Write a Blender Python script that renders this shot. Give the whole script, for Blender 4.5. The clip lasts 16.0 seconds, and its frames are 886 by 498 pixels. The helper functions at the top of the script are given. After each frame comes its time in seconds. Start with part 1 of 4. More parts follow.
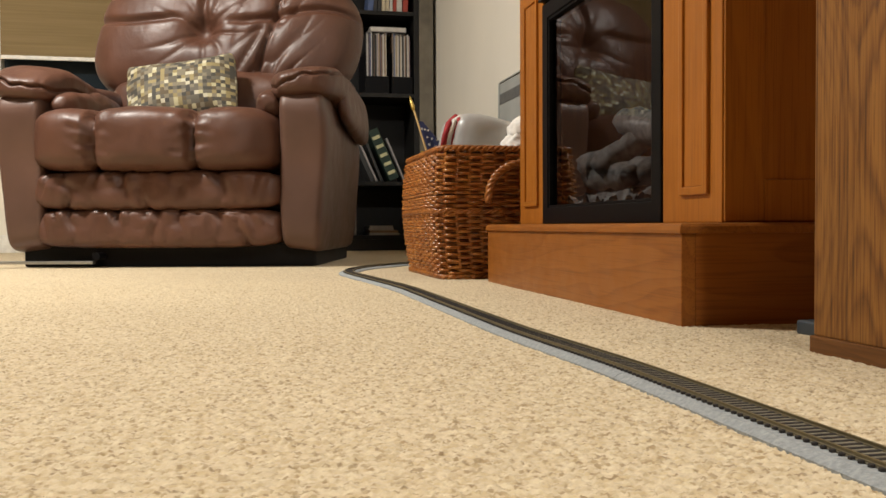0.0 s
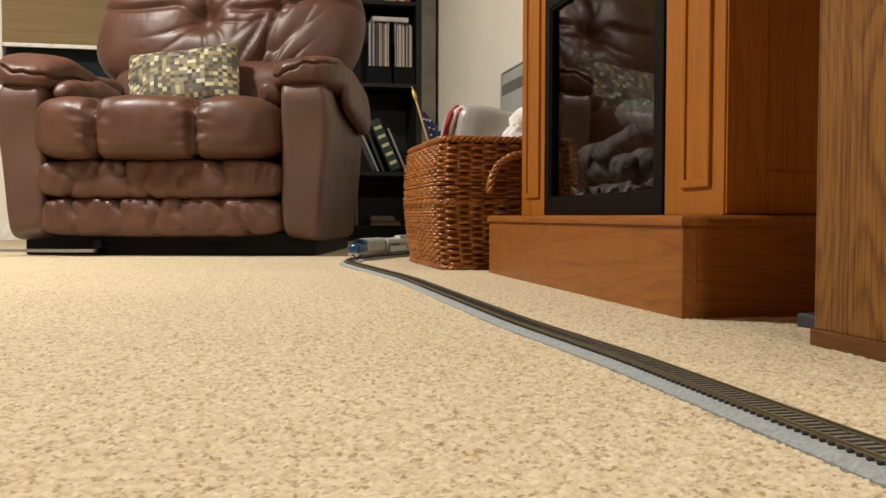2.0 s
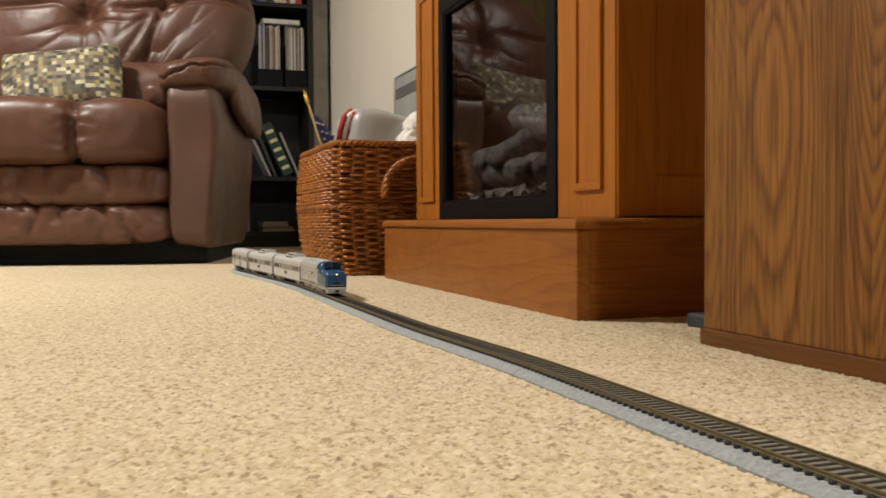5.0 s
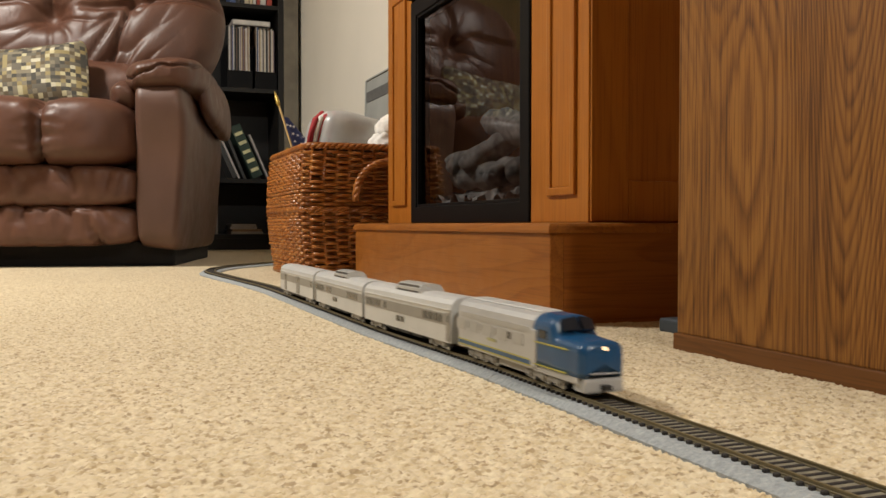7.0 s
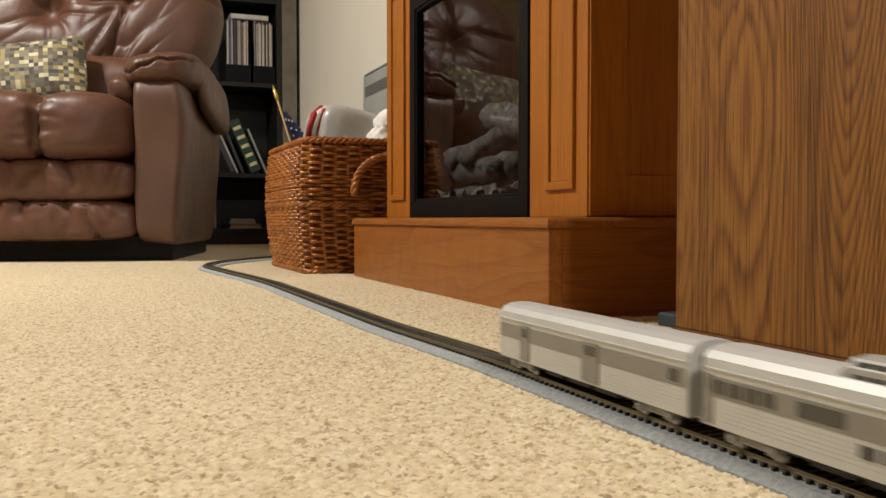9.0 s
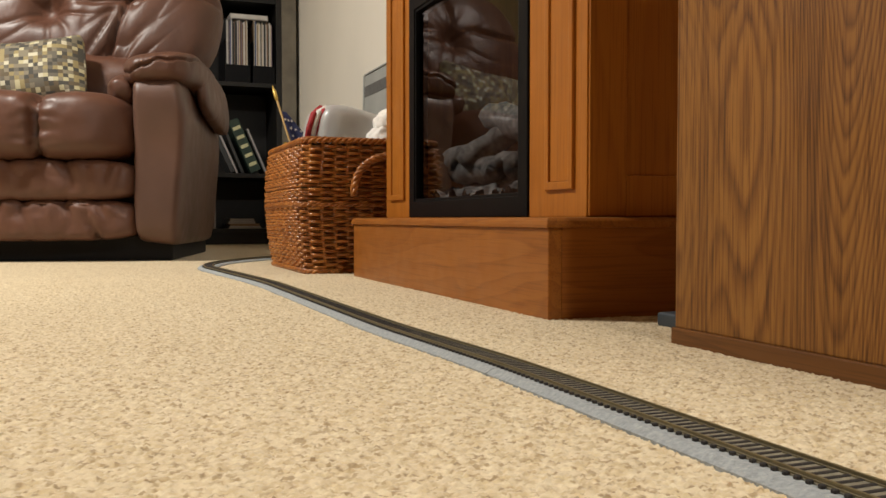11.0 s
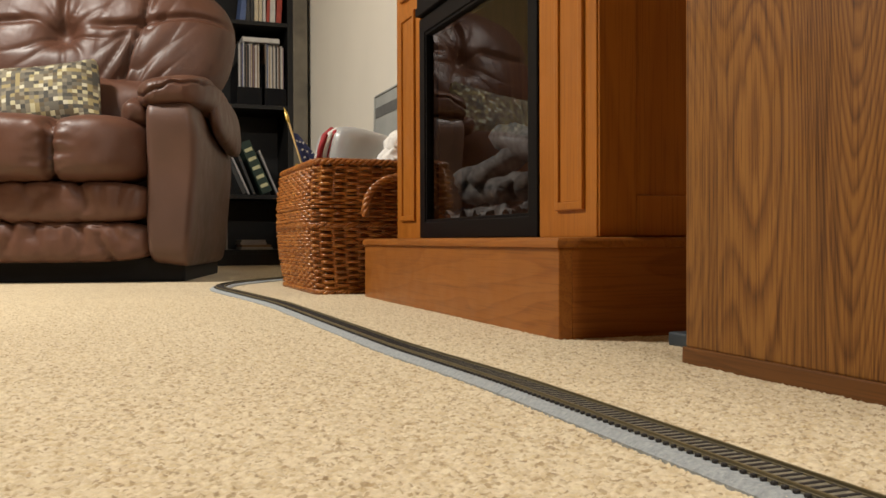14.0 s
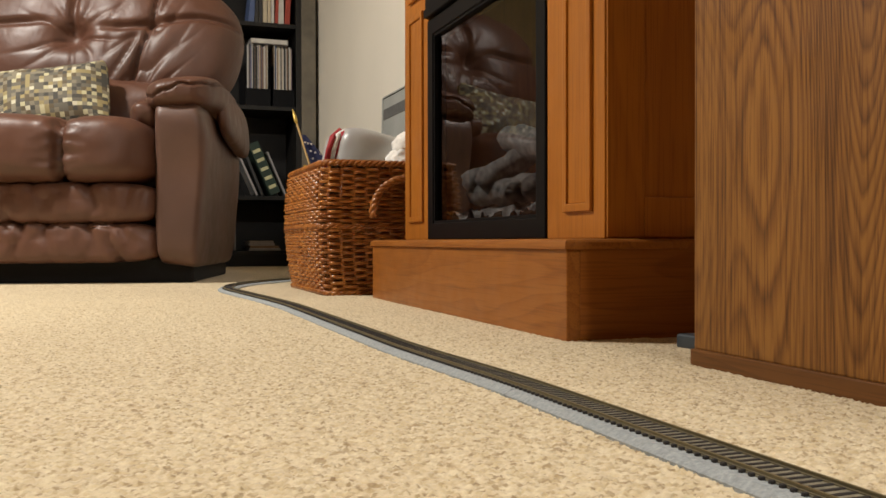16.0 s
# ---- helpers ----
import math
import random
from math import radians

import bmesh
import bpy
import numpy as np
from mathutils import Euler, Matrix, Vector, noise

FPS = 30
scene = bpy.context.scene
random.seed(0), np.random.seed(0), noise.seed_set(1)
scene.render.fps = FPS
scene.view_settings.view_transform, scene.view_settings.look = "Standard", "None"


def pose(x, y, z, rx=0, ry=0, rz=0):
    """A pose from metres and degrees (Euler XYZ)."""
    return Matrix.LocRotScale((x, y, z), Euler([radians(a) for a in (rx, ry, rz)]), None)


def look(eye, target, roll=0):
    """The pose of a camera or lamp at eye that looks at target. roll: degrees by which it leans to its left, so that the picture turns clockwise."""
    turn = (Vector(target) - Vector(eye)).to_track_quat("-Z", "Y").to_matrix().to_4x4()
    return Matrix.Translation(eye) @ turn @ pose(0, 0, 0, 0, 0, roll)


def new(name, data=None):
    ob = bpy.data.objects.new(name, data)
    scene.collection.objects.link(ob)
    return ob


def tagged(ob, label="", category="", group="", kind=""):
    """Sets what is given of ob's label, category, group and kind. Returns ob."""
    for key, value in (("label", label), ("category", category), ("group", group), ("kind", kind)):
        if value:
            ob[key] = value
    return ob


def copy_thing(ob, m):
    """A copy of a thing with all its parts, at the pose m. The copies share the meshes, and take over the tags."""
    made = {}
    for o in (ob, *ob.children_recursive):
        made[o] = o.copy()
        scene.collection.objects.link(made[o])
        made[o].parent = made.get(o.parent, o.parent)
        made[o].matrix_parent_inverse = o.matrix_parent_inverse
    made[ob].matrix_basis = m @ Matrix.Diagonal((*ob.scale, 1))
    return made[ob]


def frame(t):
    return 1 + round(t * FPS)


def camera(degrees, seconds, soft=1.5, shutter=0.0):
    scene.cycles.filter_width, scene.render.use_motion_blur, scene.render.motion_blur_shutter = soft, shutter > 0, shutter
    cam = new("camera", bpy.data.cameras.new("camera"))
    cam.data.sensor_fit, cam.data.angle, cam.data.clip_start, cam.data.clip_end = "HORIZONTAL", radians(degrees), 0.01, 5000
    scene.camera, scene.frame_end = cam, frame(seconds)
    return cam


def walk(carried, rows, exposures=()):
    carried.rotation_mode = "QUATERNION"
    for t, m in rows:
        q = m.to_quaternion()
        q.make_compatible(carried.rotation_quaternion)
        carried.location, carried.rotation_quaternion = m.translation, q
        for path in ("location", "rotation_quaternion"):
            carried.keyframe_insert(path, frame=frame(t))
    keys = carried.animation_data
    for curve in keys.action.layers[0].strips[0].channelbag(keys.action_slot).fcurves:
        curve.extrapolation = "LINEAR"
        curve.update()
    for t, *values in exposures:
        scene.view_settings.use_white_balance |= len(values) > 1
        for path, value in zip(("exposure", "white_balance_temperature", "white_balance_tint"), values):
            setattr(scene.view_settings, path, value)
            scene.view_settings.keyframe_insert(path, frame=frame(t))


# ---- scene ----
cam = camera(53.0, 16.0, shutter=0.5)
PATH = [
    (0, (0.0, -0.022, 0.1205), (0.42, 1.936, 0.068), -0.3),
    (0.5, (0.0, -0.022, 0.1205), (0.415, 1.929, 0.066), 0.1),
    (1, (0.0, -0.022, 0.1205), (0.417, 1.933, 0.048), 0.1),
    (1.5, (0.0, -0.022, 0.1205), (0.417, 1.931, 0.048), 0.2),
    (2, (0.0, -0.022, 0.1205), (0.417, 1.934, 0.047), 0.1),
    (2.5, (0.0, -0.022, 0.1205), (0.417, 1.931, 0.054), 0.1),
    (3, (0.0, -0.022, 0.1205), (0.421, 1.934, 0.061), 0.0),
    (3.5, (0.0, -0.022, 0.1205), (0.435, 1.931, 0.062), -0.0),
    (4, (0.001, -0.019, 0.1205), (0.468, 1.926, 0.063), -0.1),
    (4.5, (0.002, -0.014, 0.1207), (0.501, 1.919, 0.047), -0.3),
    (5, (0.003, -0.007, 0.1205), (0.648, 1.888, 0.057), -0.4),
    (5.2, (0.003, -0.005, 0.1205), (0.684, 1.879, 0.055), -0.3),
    (5.7, (0.002, -0.001, 0.1202), (0.709, 1.871, 0.056), -0.1),
    (7.3, (0.0, 0.0, 0.12), (0.71, 1.869, 0.066), -0.0),
    (7.5, (0.0, 0.0, 0.12), (0.71, 1.869, 0.059), -0.0),
    (8, (0.0, 0.0, 0.12), (0.711, 1.87, 0.05), -0.1),
    (8.5, (0.0, 0.0, 0.12), (0.711, 1.867, 0.046), -0.1),
    (9, (0.0, 0.0, 0.12), (0.713, 1.868, 0.053), 0.0),
    (11.5, (0.0, 0.0, 0.12), (0.714, 1.867, 0.053), 0.0),
    (12, (0.0, 0.0, 0.12), (0.714, 1.866, 0.054), -0.0),
    (12.5, (0.0, 0.0, 0.12), (0.714, 1.866, 0.052), -0.0),
    (13, (0.0, 0.0, 0.12), (0.714, 1.867, 0.051), 0.0),
    (13.5, (0.0, 0.0, 0.12), (0.711, 1.87, 0.059), -0.1),
    (14, (-0.002, -0.005, 0.12), (0.69, 1.873, 0.099), -0.2),
    (14.5, (-0.002, -0.005, 0.12), (0.683, 1.875, 0.11), -0.2),
    (15, (-0.002, -0.005, 0.12), (0.683, 1.874, 0.094), -0.1),
    (15.5, (-0.002, -0.005, 0.12), (0.681, 1.875, 0.093), -0.0),
    (16, (-0.002, -0.005, 0.12), (0.673, 1.877, 0.102), -0.1),
]
walk(cam, [(t, look(eye, target, roll)) for t, eye, target, roll in PATH])

# ---- light ----
world = bpy.data.worlds.new("evening")
scene.world = world
world.use_nodes = True
world.node_tree.nodes["Background"].inputs[0].default_value = (0.25, 0.3, 0.4, 1)
world.node_tree.nodes["Background"].inputs[1].default_value = 0.02


def room_lamp(x, y, z, radius, power, colour):
    data = bpy.data.lights.new("unseen_ceiling_bulb", "AREA")
    data.shape, data.size, data.energy, data.color = "DISK", radius * 2, power, colour
    ob = new("unseen_ceiling_bulb", data)
    ob.matrix_world = pose(x, y, z)
    return ob


WARM = (1.0, 0.95, 0.87)
room_lamp(-1.35, 2.15, 2.30, 0.16, 109, WARM)
# added lamp out of view, brightens the basket front, recliner and near carpet
room_lamp(0.55, -1.5, 2.30, 0.16, 71, WARM)
scene.view_settings.exposure = 0.0


# ---- materials ----
class Mat:
    """A small builder of procedural materials."""

    def __init__(self, name, rough=0.5, metal=0.0, **extra):
        self.m = bpy.data.materials.new(name)
        self.m.use_nodes = True
        self.n, self.l = self.m.node_tree.nodes, self.m.node_tree.links
        self.b = self.n["Principled BSDF"]
        self.b.inputs["Roughness"].default_value = rough
        self.b.inputs["Metallic"].default_value = metal
        for key, value in extra.items():
            self.b.inputs[key.replace("_", " ")].default_value = value
        self.tc = self.n.new("ShaderNodeTexCoord")

    def coords(self, scale=(1, 1, 1), space="Object", rot=(0, 0, 0)):
        mp = self.n.new("ShaderNodeMapping")
        mp.inputs["Scale"].default_value = scale
        mp.inputs["Rotation"].default_value = [radians(a) for a in rot]
        self.l.new(self.tc.outputs[space], mp.inputs["Vector"])
        return mp.outputs["Vector"]

    def noise(self, scale, detail=4, rough=0.55, vec=None, distort=0.0):
        t = self.n.new("ShaderNodeTexNoise")
        t.inputs["Scale"].default_value, t.inputs["Detail"].default_value = scale, detail
        t.inputs["Roughness"].default_value, t.inputs["Distortion"].default_value = rough, distort
        self.l.new(vec if vec is not None else self.tc.outputs["Object"], t.inputs["Vector"])
        return t.outputs["Fac"]

    def voronoi(self, scale, vec=None, out="Distance", feature="F1", jitter=1.0):
        t = self.n.new("ShaderNodeTexVoronoi")
        t.feature = feature
        t.inputs["Scale"].default_value = scale
        t.inputs["Randomness"].default_value = jitter
        self.l.new(vec if vec is not None else self.tc.outputs["Object"], t.inputs["Vector"])
        return t.outputs[out]

    def ramp(self, fac, stops, smooth=False):
        r = self.n.new("ShaderNodeValToRGB")
        if smooth:
            r.color_ramp.interpolation = "EASE"
        e = r.color_ramp.elements
        while len(e) < len(stops):
            e.new(0.5)
        for el, (p, c) in zip(e, stops):
            el.position, el.color = p, (*c, 1) if len(c) == 3 else c
        self.l.new(fac, r.inputs["Fac"])
        return r.outputs["Color"]

    def mix(self, fac, a, b, mode="MIX"):
        x = self.n.new("ShaderNodeMix")
        x.data_type, x.blend_type = "RGBA", mode
        for sock, v in ((x.inputs[0], fac), (x.inputs[6], a), (x.inputs[7], b)):
            if isinstance(v, (int, float)):
                sock.default_value = v
            elif isinstance(v, tuple):
                sock.default_value = (*v, 1) if len(v) == 3 else v
            else:
                self.l.new(v, sock)
        return x.outputs[2]

    def math(self, op, a, b=0.0):
        x = self.n.new("ShaderNodeMath")
        x.operation = op
        for sock, v in ((x.inputs[0], a), (x.inputs[1], b)):
            if isinstance(v, (int, float)):
                sock.default_value = v
            else:
                self.l.new(v, sock)
        return x.outputs[0]

    def random(self):
        return self.n.new("ShaderNodeObjectInfo").outputs["Random"]

    def colour(self, v):
        if isinstance(v, tuple):
            self.b.inputs["Base Color"].default_value = (*v, 1)
        else:
            self.l.new(v, self.b.inputs["Base Color"])
        return self

    def rough(self, v):
        self.l.new(v, self.b.inputs["Roughness"])
        return self

    def bump(self, height, strength=0.3, distance=0.002, over=None):
        x = self.n.new("ShaderNodeBump")
        x.inputs["Strength"].default_value, x.inputs["Distance"].default_value = strength, distance
        self.l.new(height, x.inputs["Height"])
        if over is not None:
            self.l.new(over, x.inputs["Normal"])
        self.l.new(x.outputs["Normal"], self.b.inputs["Normal"])
        return x.outputs["Normal"]


def plain(name, colour, rough=0.5, metal=0.0, vary=0.12, scale=40, **extra):
    m = Mat(name, rough, metal, **extra)
    n = m.noise(scale)
    lo = tuple(c * (1 - vary) for c in colour)
    hi = tuple(min(1, c * (1 + vary)) for c in colour)
    m.colour(m.ramp(n, [(0.3, lo), (0.7, hi)]))
    m.bump(m.noise(scale * 6), 0.1, 0.0005)
    return m.m


def make_carpet(name, tufted):
    m = Mat(name, 0.95)
    m.b.inputs["Sheen Weight"].default_value = 0.2
    if tufted:
        at = m.n.new("ShaderNodeAttribute")
        at.attribute_name = "tuft"
        tone = at.outputs["Fac"]
    else:
        sep = m.n.new("ShaderNodeSeparateColor")
        m.l.new(m.voronoi(300, out="Color"), sep.inputs[0])
        tone = sep.outputs[0]
    base = m.ramp(tone, [(0.0, (0.32, 0.23, 0.13)), (0.14, (0.47, 0.36, 0.21)), (0.34, (0.62, 0.515, 0.345)), (0.7, (0.68, 0.572, 0.39)), (1.0, (0.74, 0.645, 0.455))])
    mottle = m.ramp(m.noise(110, 3), [(0.38, (0.86, 0.81, 0.71)), (0.56, (1.0, 1.0, 1.0))])
    broad = m.ramp(m.noise(2.5, 3), [(0.3, (0.93, 0.92, 0.9)), (0.7, (1.0, 1.0, 1.0))])
    m.colour(m.mix(1.0, m.mix(1.0, base, mottle, "MULTIPLY"), broad, "MULTIPLY"))
    if tufted:
        m.bump(m.noise(1100, 2), 0.3, 0.0008)
    else:
        n1 = m.bump(m.math("SUBTRACT", 1.0, m.voronoi(300)), 0.45, 0.003)
        m.bump(m.noise(900, 2), 0.3, 0.001, n1)
    return m.m


def make_oak(name, dark, mid, light, along="z", ring=9.0, rough=0.38, seed=0.0, figure=1.0, bands=26.0, lines=0.35, pore=0.35):
    """Flat-sawn oak: cathedral figure stretched along the grain, fine dark pores."""
    m = Mat(name, rough, Specular_IOR_Level=0.3)
    k = {"z": (1, 1, 0.16), "y": (1, 0.16, 1), "x": (0.16, 1, 1)}[along]
    v = m.coords(k)
    v2 = m.n.new("ShaderNodeMapping")
    v2.inputs["Location"].default_value = (seed, seed * 1.7, seed * 0.6)
    m.l.new(v, v2.inputs["Vector"])
    vec = v2.outputs["Vector"]
    big = m.noise(ring * 0.5, 3, 0.45, vec, 0.25)
    rings = m.math("FRACT", m.math("MULTIPLY", big, bands))
    c = m.ramp(rings, [(0.0, light), (0.62, mid), (0.9, dark), (1.0, light)])
    straight = m.noise(1.0, 3, 0.6, m.coords({"z": (95, 95, 1.2), "y": (95, 1.2, 95), "x": (1.2, 95, 95)}[along]))
    c = m.mix(lines, c, m.ramp(straight, [(0.3, dark), (0.55, mid), (0.75, light)]))
    kp = {"z": (420, 420, 8), "y": (420, 8, 420), "x": (8, 420, 420)}[along]
    pores = m.noise(1.0, 3, 0.6, m.coords(kp))
    pc = m.ramp(pores, [(0.36, tuple(0.45 * x for x in (1, 0.85, 0.7))), (0.5, (1, 1, 1))])
    broad = m.ramp(m.noise(3.0, 3), [(0.3, (0.85, 0.83, 0.8)), (0.7, (1.05, 1.03, 1.0))])
    c = m.mix(figure, mid, c)
    c = m.mix(pore, c, m.mix(1.0, c, pc, "MULTIPLY"))
    m.colour(m.mix(1.0, c, broad, "MULTIPLY"))
    m.bump(pores, 0.25, 0.0006)
    m.rough(m.ramp(m.noise(25), [(0.3, (rough - 0.06,) * 3), (0.7, (rough + 0.1,) * 3)]))
    return m.m


def make_veneer(name, dark, mid, light, rough=0.45):
    """Plain-sliced oak on an upright panel along y: fine near-vertical lines that open into tall cathedrals, with short dark pores."""
    m = Mat(name, rough, Specular_IOR_Level=0.3)
    sep = m.n.new("ShaderNodeSeparateXYZ")
    m.l.new(m.tc.outputs["Object"], sep.inputs[0])
    swell = m.noise(1.0, 1, 0.4, m.coords((0.0, 4.2, 0.8)), 0.0)
    wander = m.noise(1.0, 2, 0.5, m.coords((0.0, 22.0, 1.1)))
    fine = m.noise(1.0, 2, 0.5, m.coords((0.0, 120.0, 4.0)))
    f = m.math("ADD", m.math("MULTIPLY", sep.outputs[1], 26.0), m.math("MULTIPLY", swell, 105.0))
    f = m.math("ADD", f, m.math("ADD", m.math("MULTIPLY", wander, 2.6), m.math("MULTIPLY", fine, 0.55)))
    ring = m.math("FRACT", f)
    c = m.ramp(ring, [(0.0, mid), (0.14, light), (0.45, light), (0.74, mid), (0.90, tuple(0.6 * a + 0.4 * b for a, b in zip(dark, mid))), (1.0, mid)])
    even = m.noise(1.0, 2, 0.5, m.coords((0.0, 230.0, 2.2)))
    c2 = m.ramp(even, [(0.36, dark), (0.45, mid), (0.58, light)])
    c = m.mix(m.ramp(m.noise(1.0, 2, 0.5, m.coords((0.0, 7.0, 0.9), "Object")), [(0.40, (0.16,) * 3), (0.62, (0.68,) * 3)]), c, c2)
    pores = m.noise(1.0, 3, 0.6, m.coords((300, 520, 15)))
    pc = m.ramp(pores, [(0.37, (0.5, 0.42, 0.36)), (0.5, (1, 1, 1))])
    c = m.mix(0.8, c, m.mix(1.0, c, pc, "MULTIPLY"))
    broad = m.ramp(m.noise(1.0, 3, 0.5, m.coords((0, 8, 1.4))), [(0.3, (0.86, 0.83, 0.8)), (0.7, (1.06, 1.04, 1.0))])
    m.colour(m.mix(1.0, c, broad, "MULTIPLY"))
    m.bump(pores, 0.2, 0.0004)
    m.rough(m.ramp(m.noise(25), [(0.3, (rough - 0.06,) * 3), (0.7, (rough + 0.1,) * 3)]))
    return m.m


def make_leather(name, colour, crease=1.0):
    m = Mat(name, 0.45)
    m.b.inputs["Specular IOR Level"].default_value = 0.5
    n = m.noise(5, 4)
    lo, hi = tuple(c * 0.78 for c in colour), tuple(c * 1.2 for c in colour)
    c = m.ramp(n, [(0.3, lo), (0.7, hi)])
    m.colour(c)
    n1 = m.bump(m.voronoi(420), 0.14, 0.0006)
    # soft creases, drawn out one way
    n2 = m.bump(m.noise(1.0, 3, 0.5, m.coords((24, 24, 11), "Object", (0, 25, 0)), 1.0), 0.3 * crease, 0.005, n1)
    m.bump(m.noise(11, 3, 0.5), 0.22 * crease, 0.012, n2)
    m.rough(m.ramp(m.noise(20, 3), [(0.3, (0.40,) * 3), (0.7, (0.52,) * 3)]))
    return m.m


def make_wall(name, colour):
    m = Mat(name, 0.85)
    m.colour(m.ramp(m.noise(1.8, 4), [(0.3, tuple(c * 0.93 for c in colour)), (0.7, colour)]))
    n1 = m.bump(m.noise(60, 3), 0.12, 0.003)
    m.bump(m.noise(350, 2), 0.15, 0.001, n1)
    return m.m


M = {}
M["carpet"] = make_carpet("carpet_weave", False)
M["pile"] = make_carpet("carpet_tufts", True)
M["wall"] = make_wall("cream_wall_paint", (0.82, 0.77, 0.665))
# unseen walls, made dark brown to cut the light they bounce back
M["unseen_wall"] = make_wall("low_bounce_wall", (0.13, 0.085, 0.052))
# ceiling is out of view; mid tan keeps its bounced light low
M["ceiling"] = make_wall("low_bounce_ceiling", (0.42, 0.36, 0.28))
M["oak_cab"] = make_veneer("brown_oak_veneer", (0.08, 0.027, 0.0065), (0.205, 0.083, 0.0165), (0.305, 0.136, 0.029))
M["oak_skirt"] = make_oak("brown_oak_strip", (0.1, 0.038, 0.009), (0.16, 0.064, 0.015), (0.21, 0.086, 0.021), "y", 9, 0.45, 2.0, 0.5)
M["honey"] = make_oak("honey_oak", (0.28, 0.09, 0.013), (0.40, 0.142, 0.019), (0.45, 0.17, 0.026), "z", 7, 0.36, 4.0, 0.35, 14.0, 0.2)
M["honey_y"] = make_oak("honey_oak_rail", (0.21, 0.066, 0.011), (0.30, 0.105, 0.018), (0.36, 0.136, 0.025), "y", 12, 0.36, 6.0, 0.5, 20.0, 0.2)
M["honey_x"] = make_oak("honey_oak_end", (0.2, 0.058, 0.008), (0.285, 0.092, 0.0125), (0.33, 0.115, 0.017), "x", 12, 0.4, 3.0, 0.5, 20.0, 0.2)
M["leather"] = make_leather("brown_leather", (0.098, 0.041, 0.0245))
M["leather_side"] = make_leather("brown_vinyl", (0.106, 0.054, 0.038), 0.0)
M["black"] = plain("black_satin", (0.004, 0.004, 0.005), 0.45, Specular_IOR_Level=0.12)
M["black_wood"] = plain("black_laminate", (0.012, 0.011, 0.010), 0.5, Specular_IOR_Level=0.3)
M["matt_black"] = plain("base_shade_black", (0.006, 0.005, 0.005), 0.9)
# dark brown of the seat box; stands in for shade inside the basket
M["seam"] = plain("dark_brown_fill", (0.03, 0.014, 0.009), 0.6)


# ---- mesh helpers ----
def mesh_of(name, bm, material, smooth=False):
    me = bpy.data.meshes.new(name)
    bmesh.ops.recalc_face_normals(bm, faces=bm.faces)
    bm.to_mesh(me)
    bm.free()
    for mt in (material if isinstance(material, (list, tuple)) else [material]):
        me.materials.append(mt)
    if smooth:
        me.polygons.foreach_set("use_smooth", [True] * len(me.polygons))
    return me


def part(name, bm, material, parent=None, label="", smooth=False, at=None):
    ob = new(name, mesh_of(name, bm, material, smooth))
    if parent is not None:
        ob.parent = parent
    if at is not None:
        ob.matrix_basis = at
    if label:
        tagged(ob, label)
    return ob


def thing(name, label, category, at=None, group="", kind=""):
    ob = tagged(new(name), label, category, group, kind)
    ob.empty_display_size = 0.05
    if at is not None:
        ob.matrix_basis = at
    return ob


def box(x0, y0, z0, x1, y1, z1, bevel=0.0, seg=2, bm=None):
    """An upright box between two corners, its edges rounded."""
    own = bmesh.new()
    bmesh.ops.create_cube(own, size=1)
    for v in own.verts:
        v.co = Vector((x0 + (v.co.x + 0.5) * (x1 - x0), y0 + (v.co.y + 0.5) * (y1 - y0), z0 + (v.co.z + 0.5) * (z1 - z0)))
    if bevel:
        bmesh.ops.bevel(own, geom=own.edges[:], offset=bevel, segments=seg, profile=0.6, affect="EDGES")
    if bm is None:
        return own
    return join(bm, own)


def join(bm, other, m=None):
    me = bpy.data.meshes.new("tmp")
    other.to_mesh(me)
    other.free()
    if m is not None:
        me.transform(m)
    bm.from_mesh(me)
    bpy.data.meshes.remove(me)
    return bm


def rod(points, radius, seg=8, closed=False, radii=None):
    """A round bar along points."""
    bm = bmesh.new()
    pts = [Vector(p) for p in points]
    n = len(pts)
    rings = []
    up = Vector((0, 0, 1))
    for i, p in enumerate(pts):
        a, b = pts[(i - 1) % n if closed else max(0, i - 1)], pts[(i + 1) % n if closed else min(n - 1, i + 1)]
        d = (b - a).normalized()
        u = d.cross(up)
        if u.length < 1e-3:
            u = d.cross(Vector((0, 1, 0)))
        u.normalize()
        w = u.cross(d)
        r = radii[i] if radii else radius
        rings.append([bm.verts.new(p + (u * math.cos(2 * math.pi * k / seg) + w * math.sin(2 * math.pi * k / seg)) * r) for k in range(seg)])
    for i in range(n if closed else n - 1):
        a, b = rings[i], rings[(i + 1) % n]
        for k in range(seg):
            bm.faces.new((a[k], a[(k + 1) % seg], b[(k + 1) % seg], b[k]))
    if not closed:
        bm.faces.new(rings[0][::-1])
        bm.faces.new(rings[-1])
    return bm


def grid_surface(fn, nu, nv, wrap_u=False):
    """A quad sheet through fn(u, v), u and v from 0 to 1."""
    bm = bmesh.new()
    vs = [[bm.verts.new(fn(i / nu, j / nv)) for j in range(nv + 1)] for i in range(nu if wrap_u else nu + 1)]
    for i in range(nu):
        a, b = vs[i], vs[(i + 1) % len(vs)]
        for j in range(nv):
            bm.faces.new((a[j], b[j], b[j + 1], a[j + 1]))
    return bm


def sstep(a, b, x):
    t = min(1, max(0, (x - a) / (b - a)))
    return t * t * (3 - 2 * t)


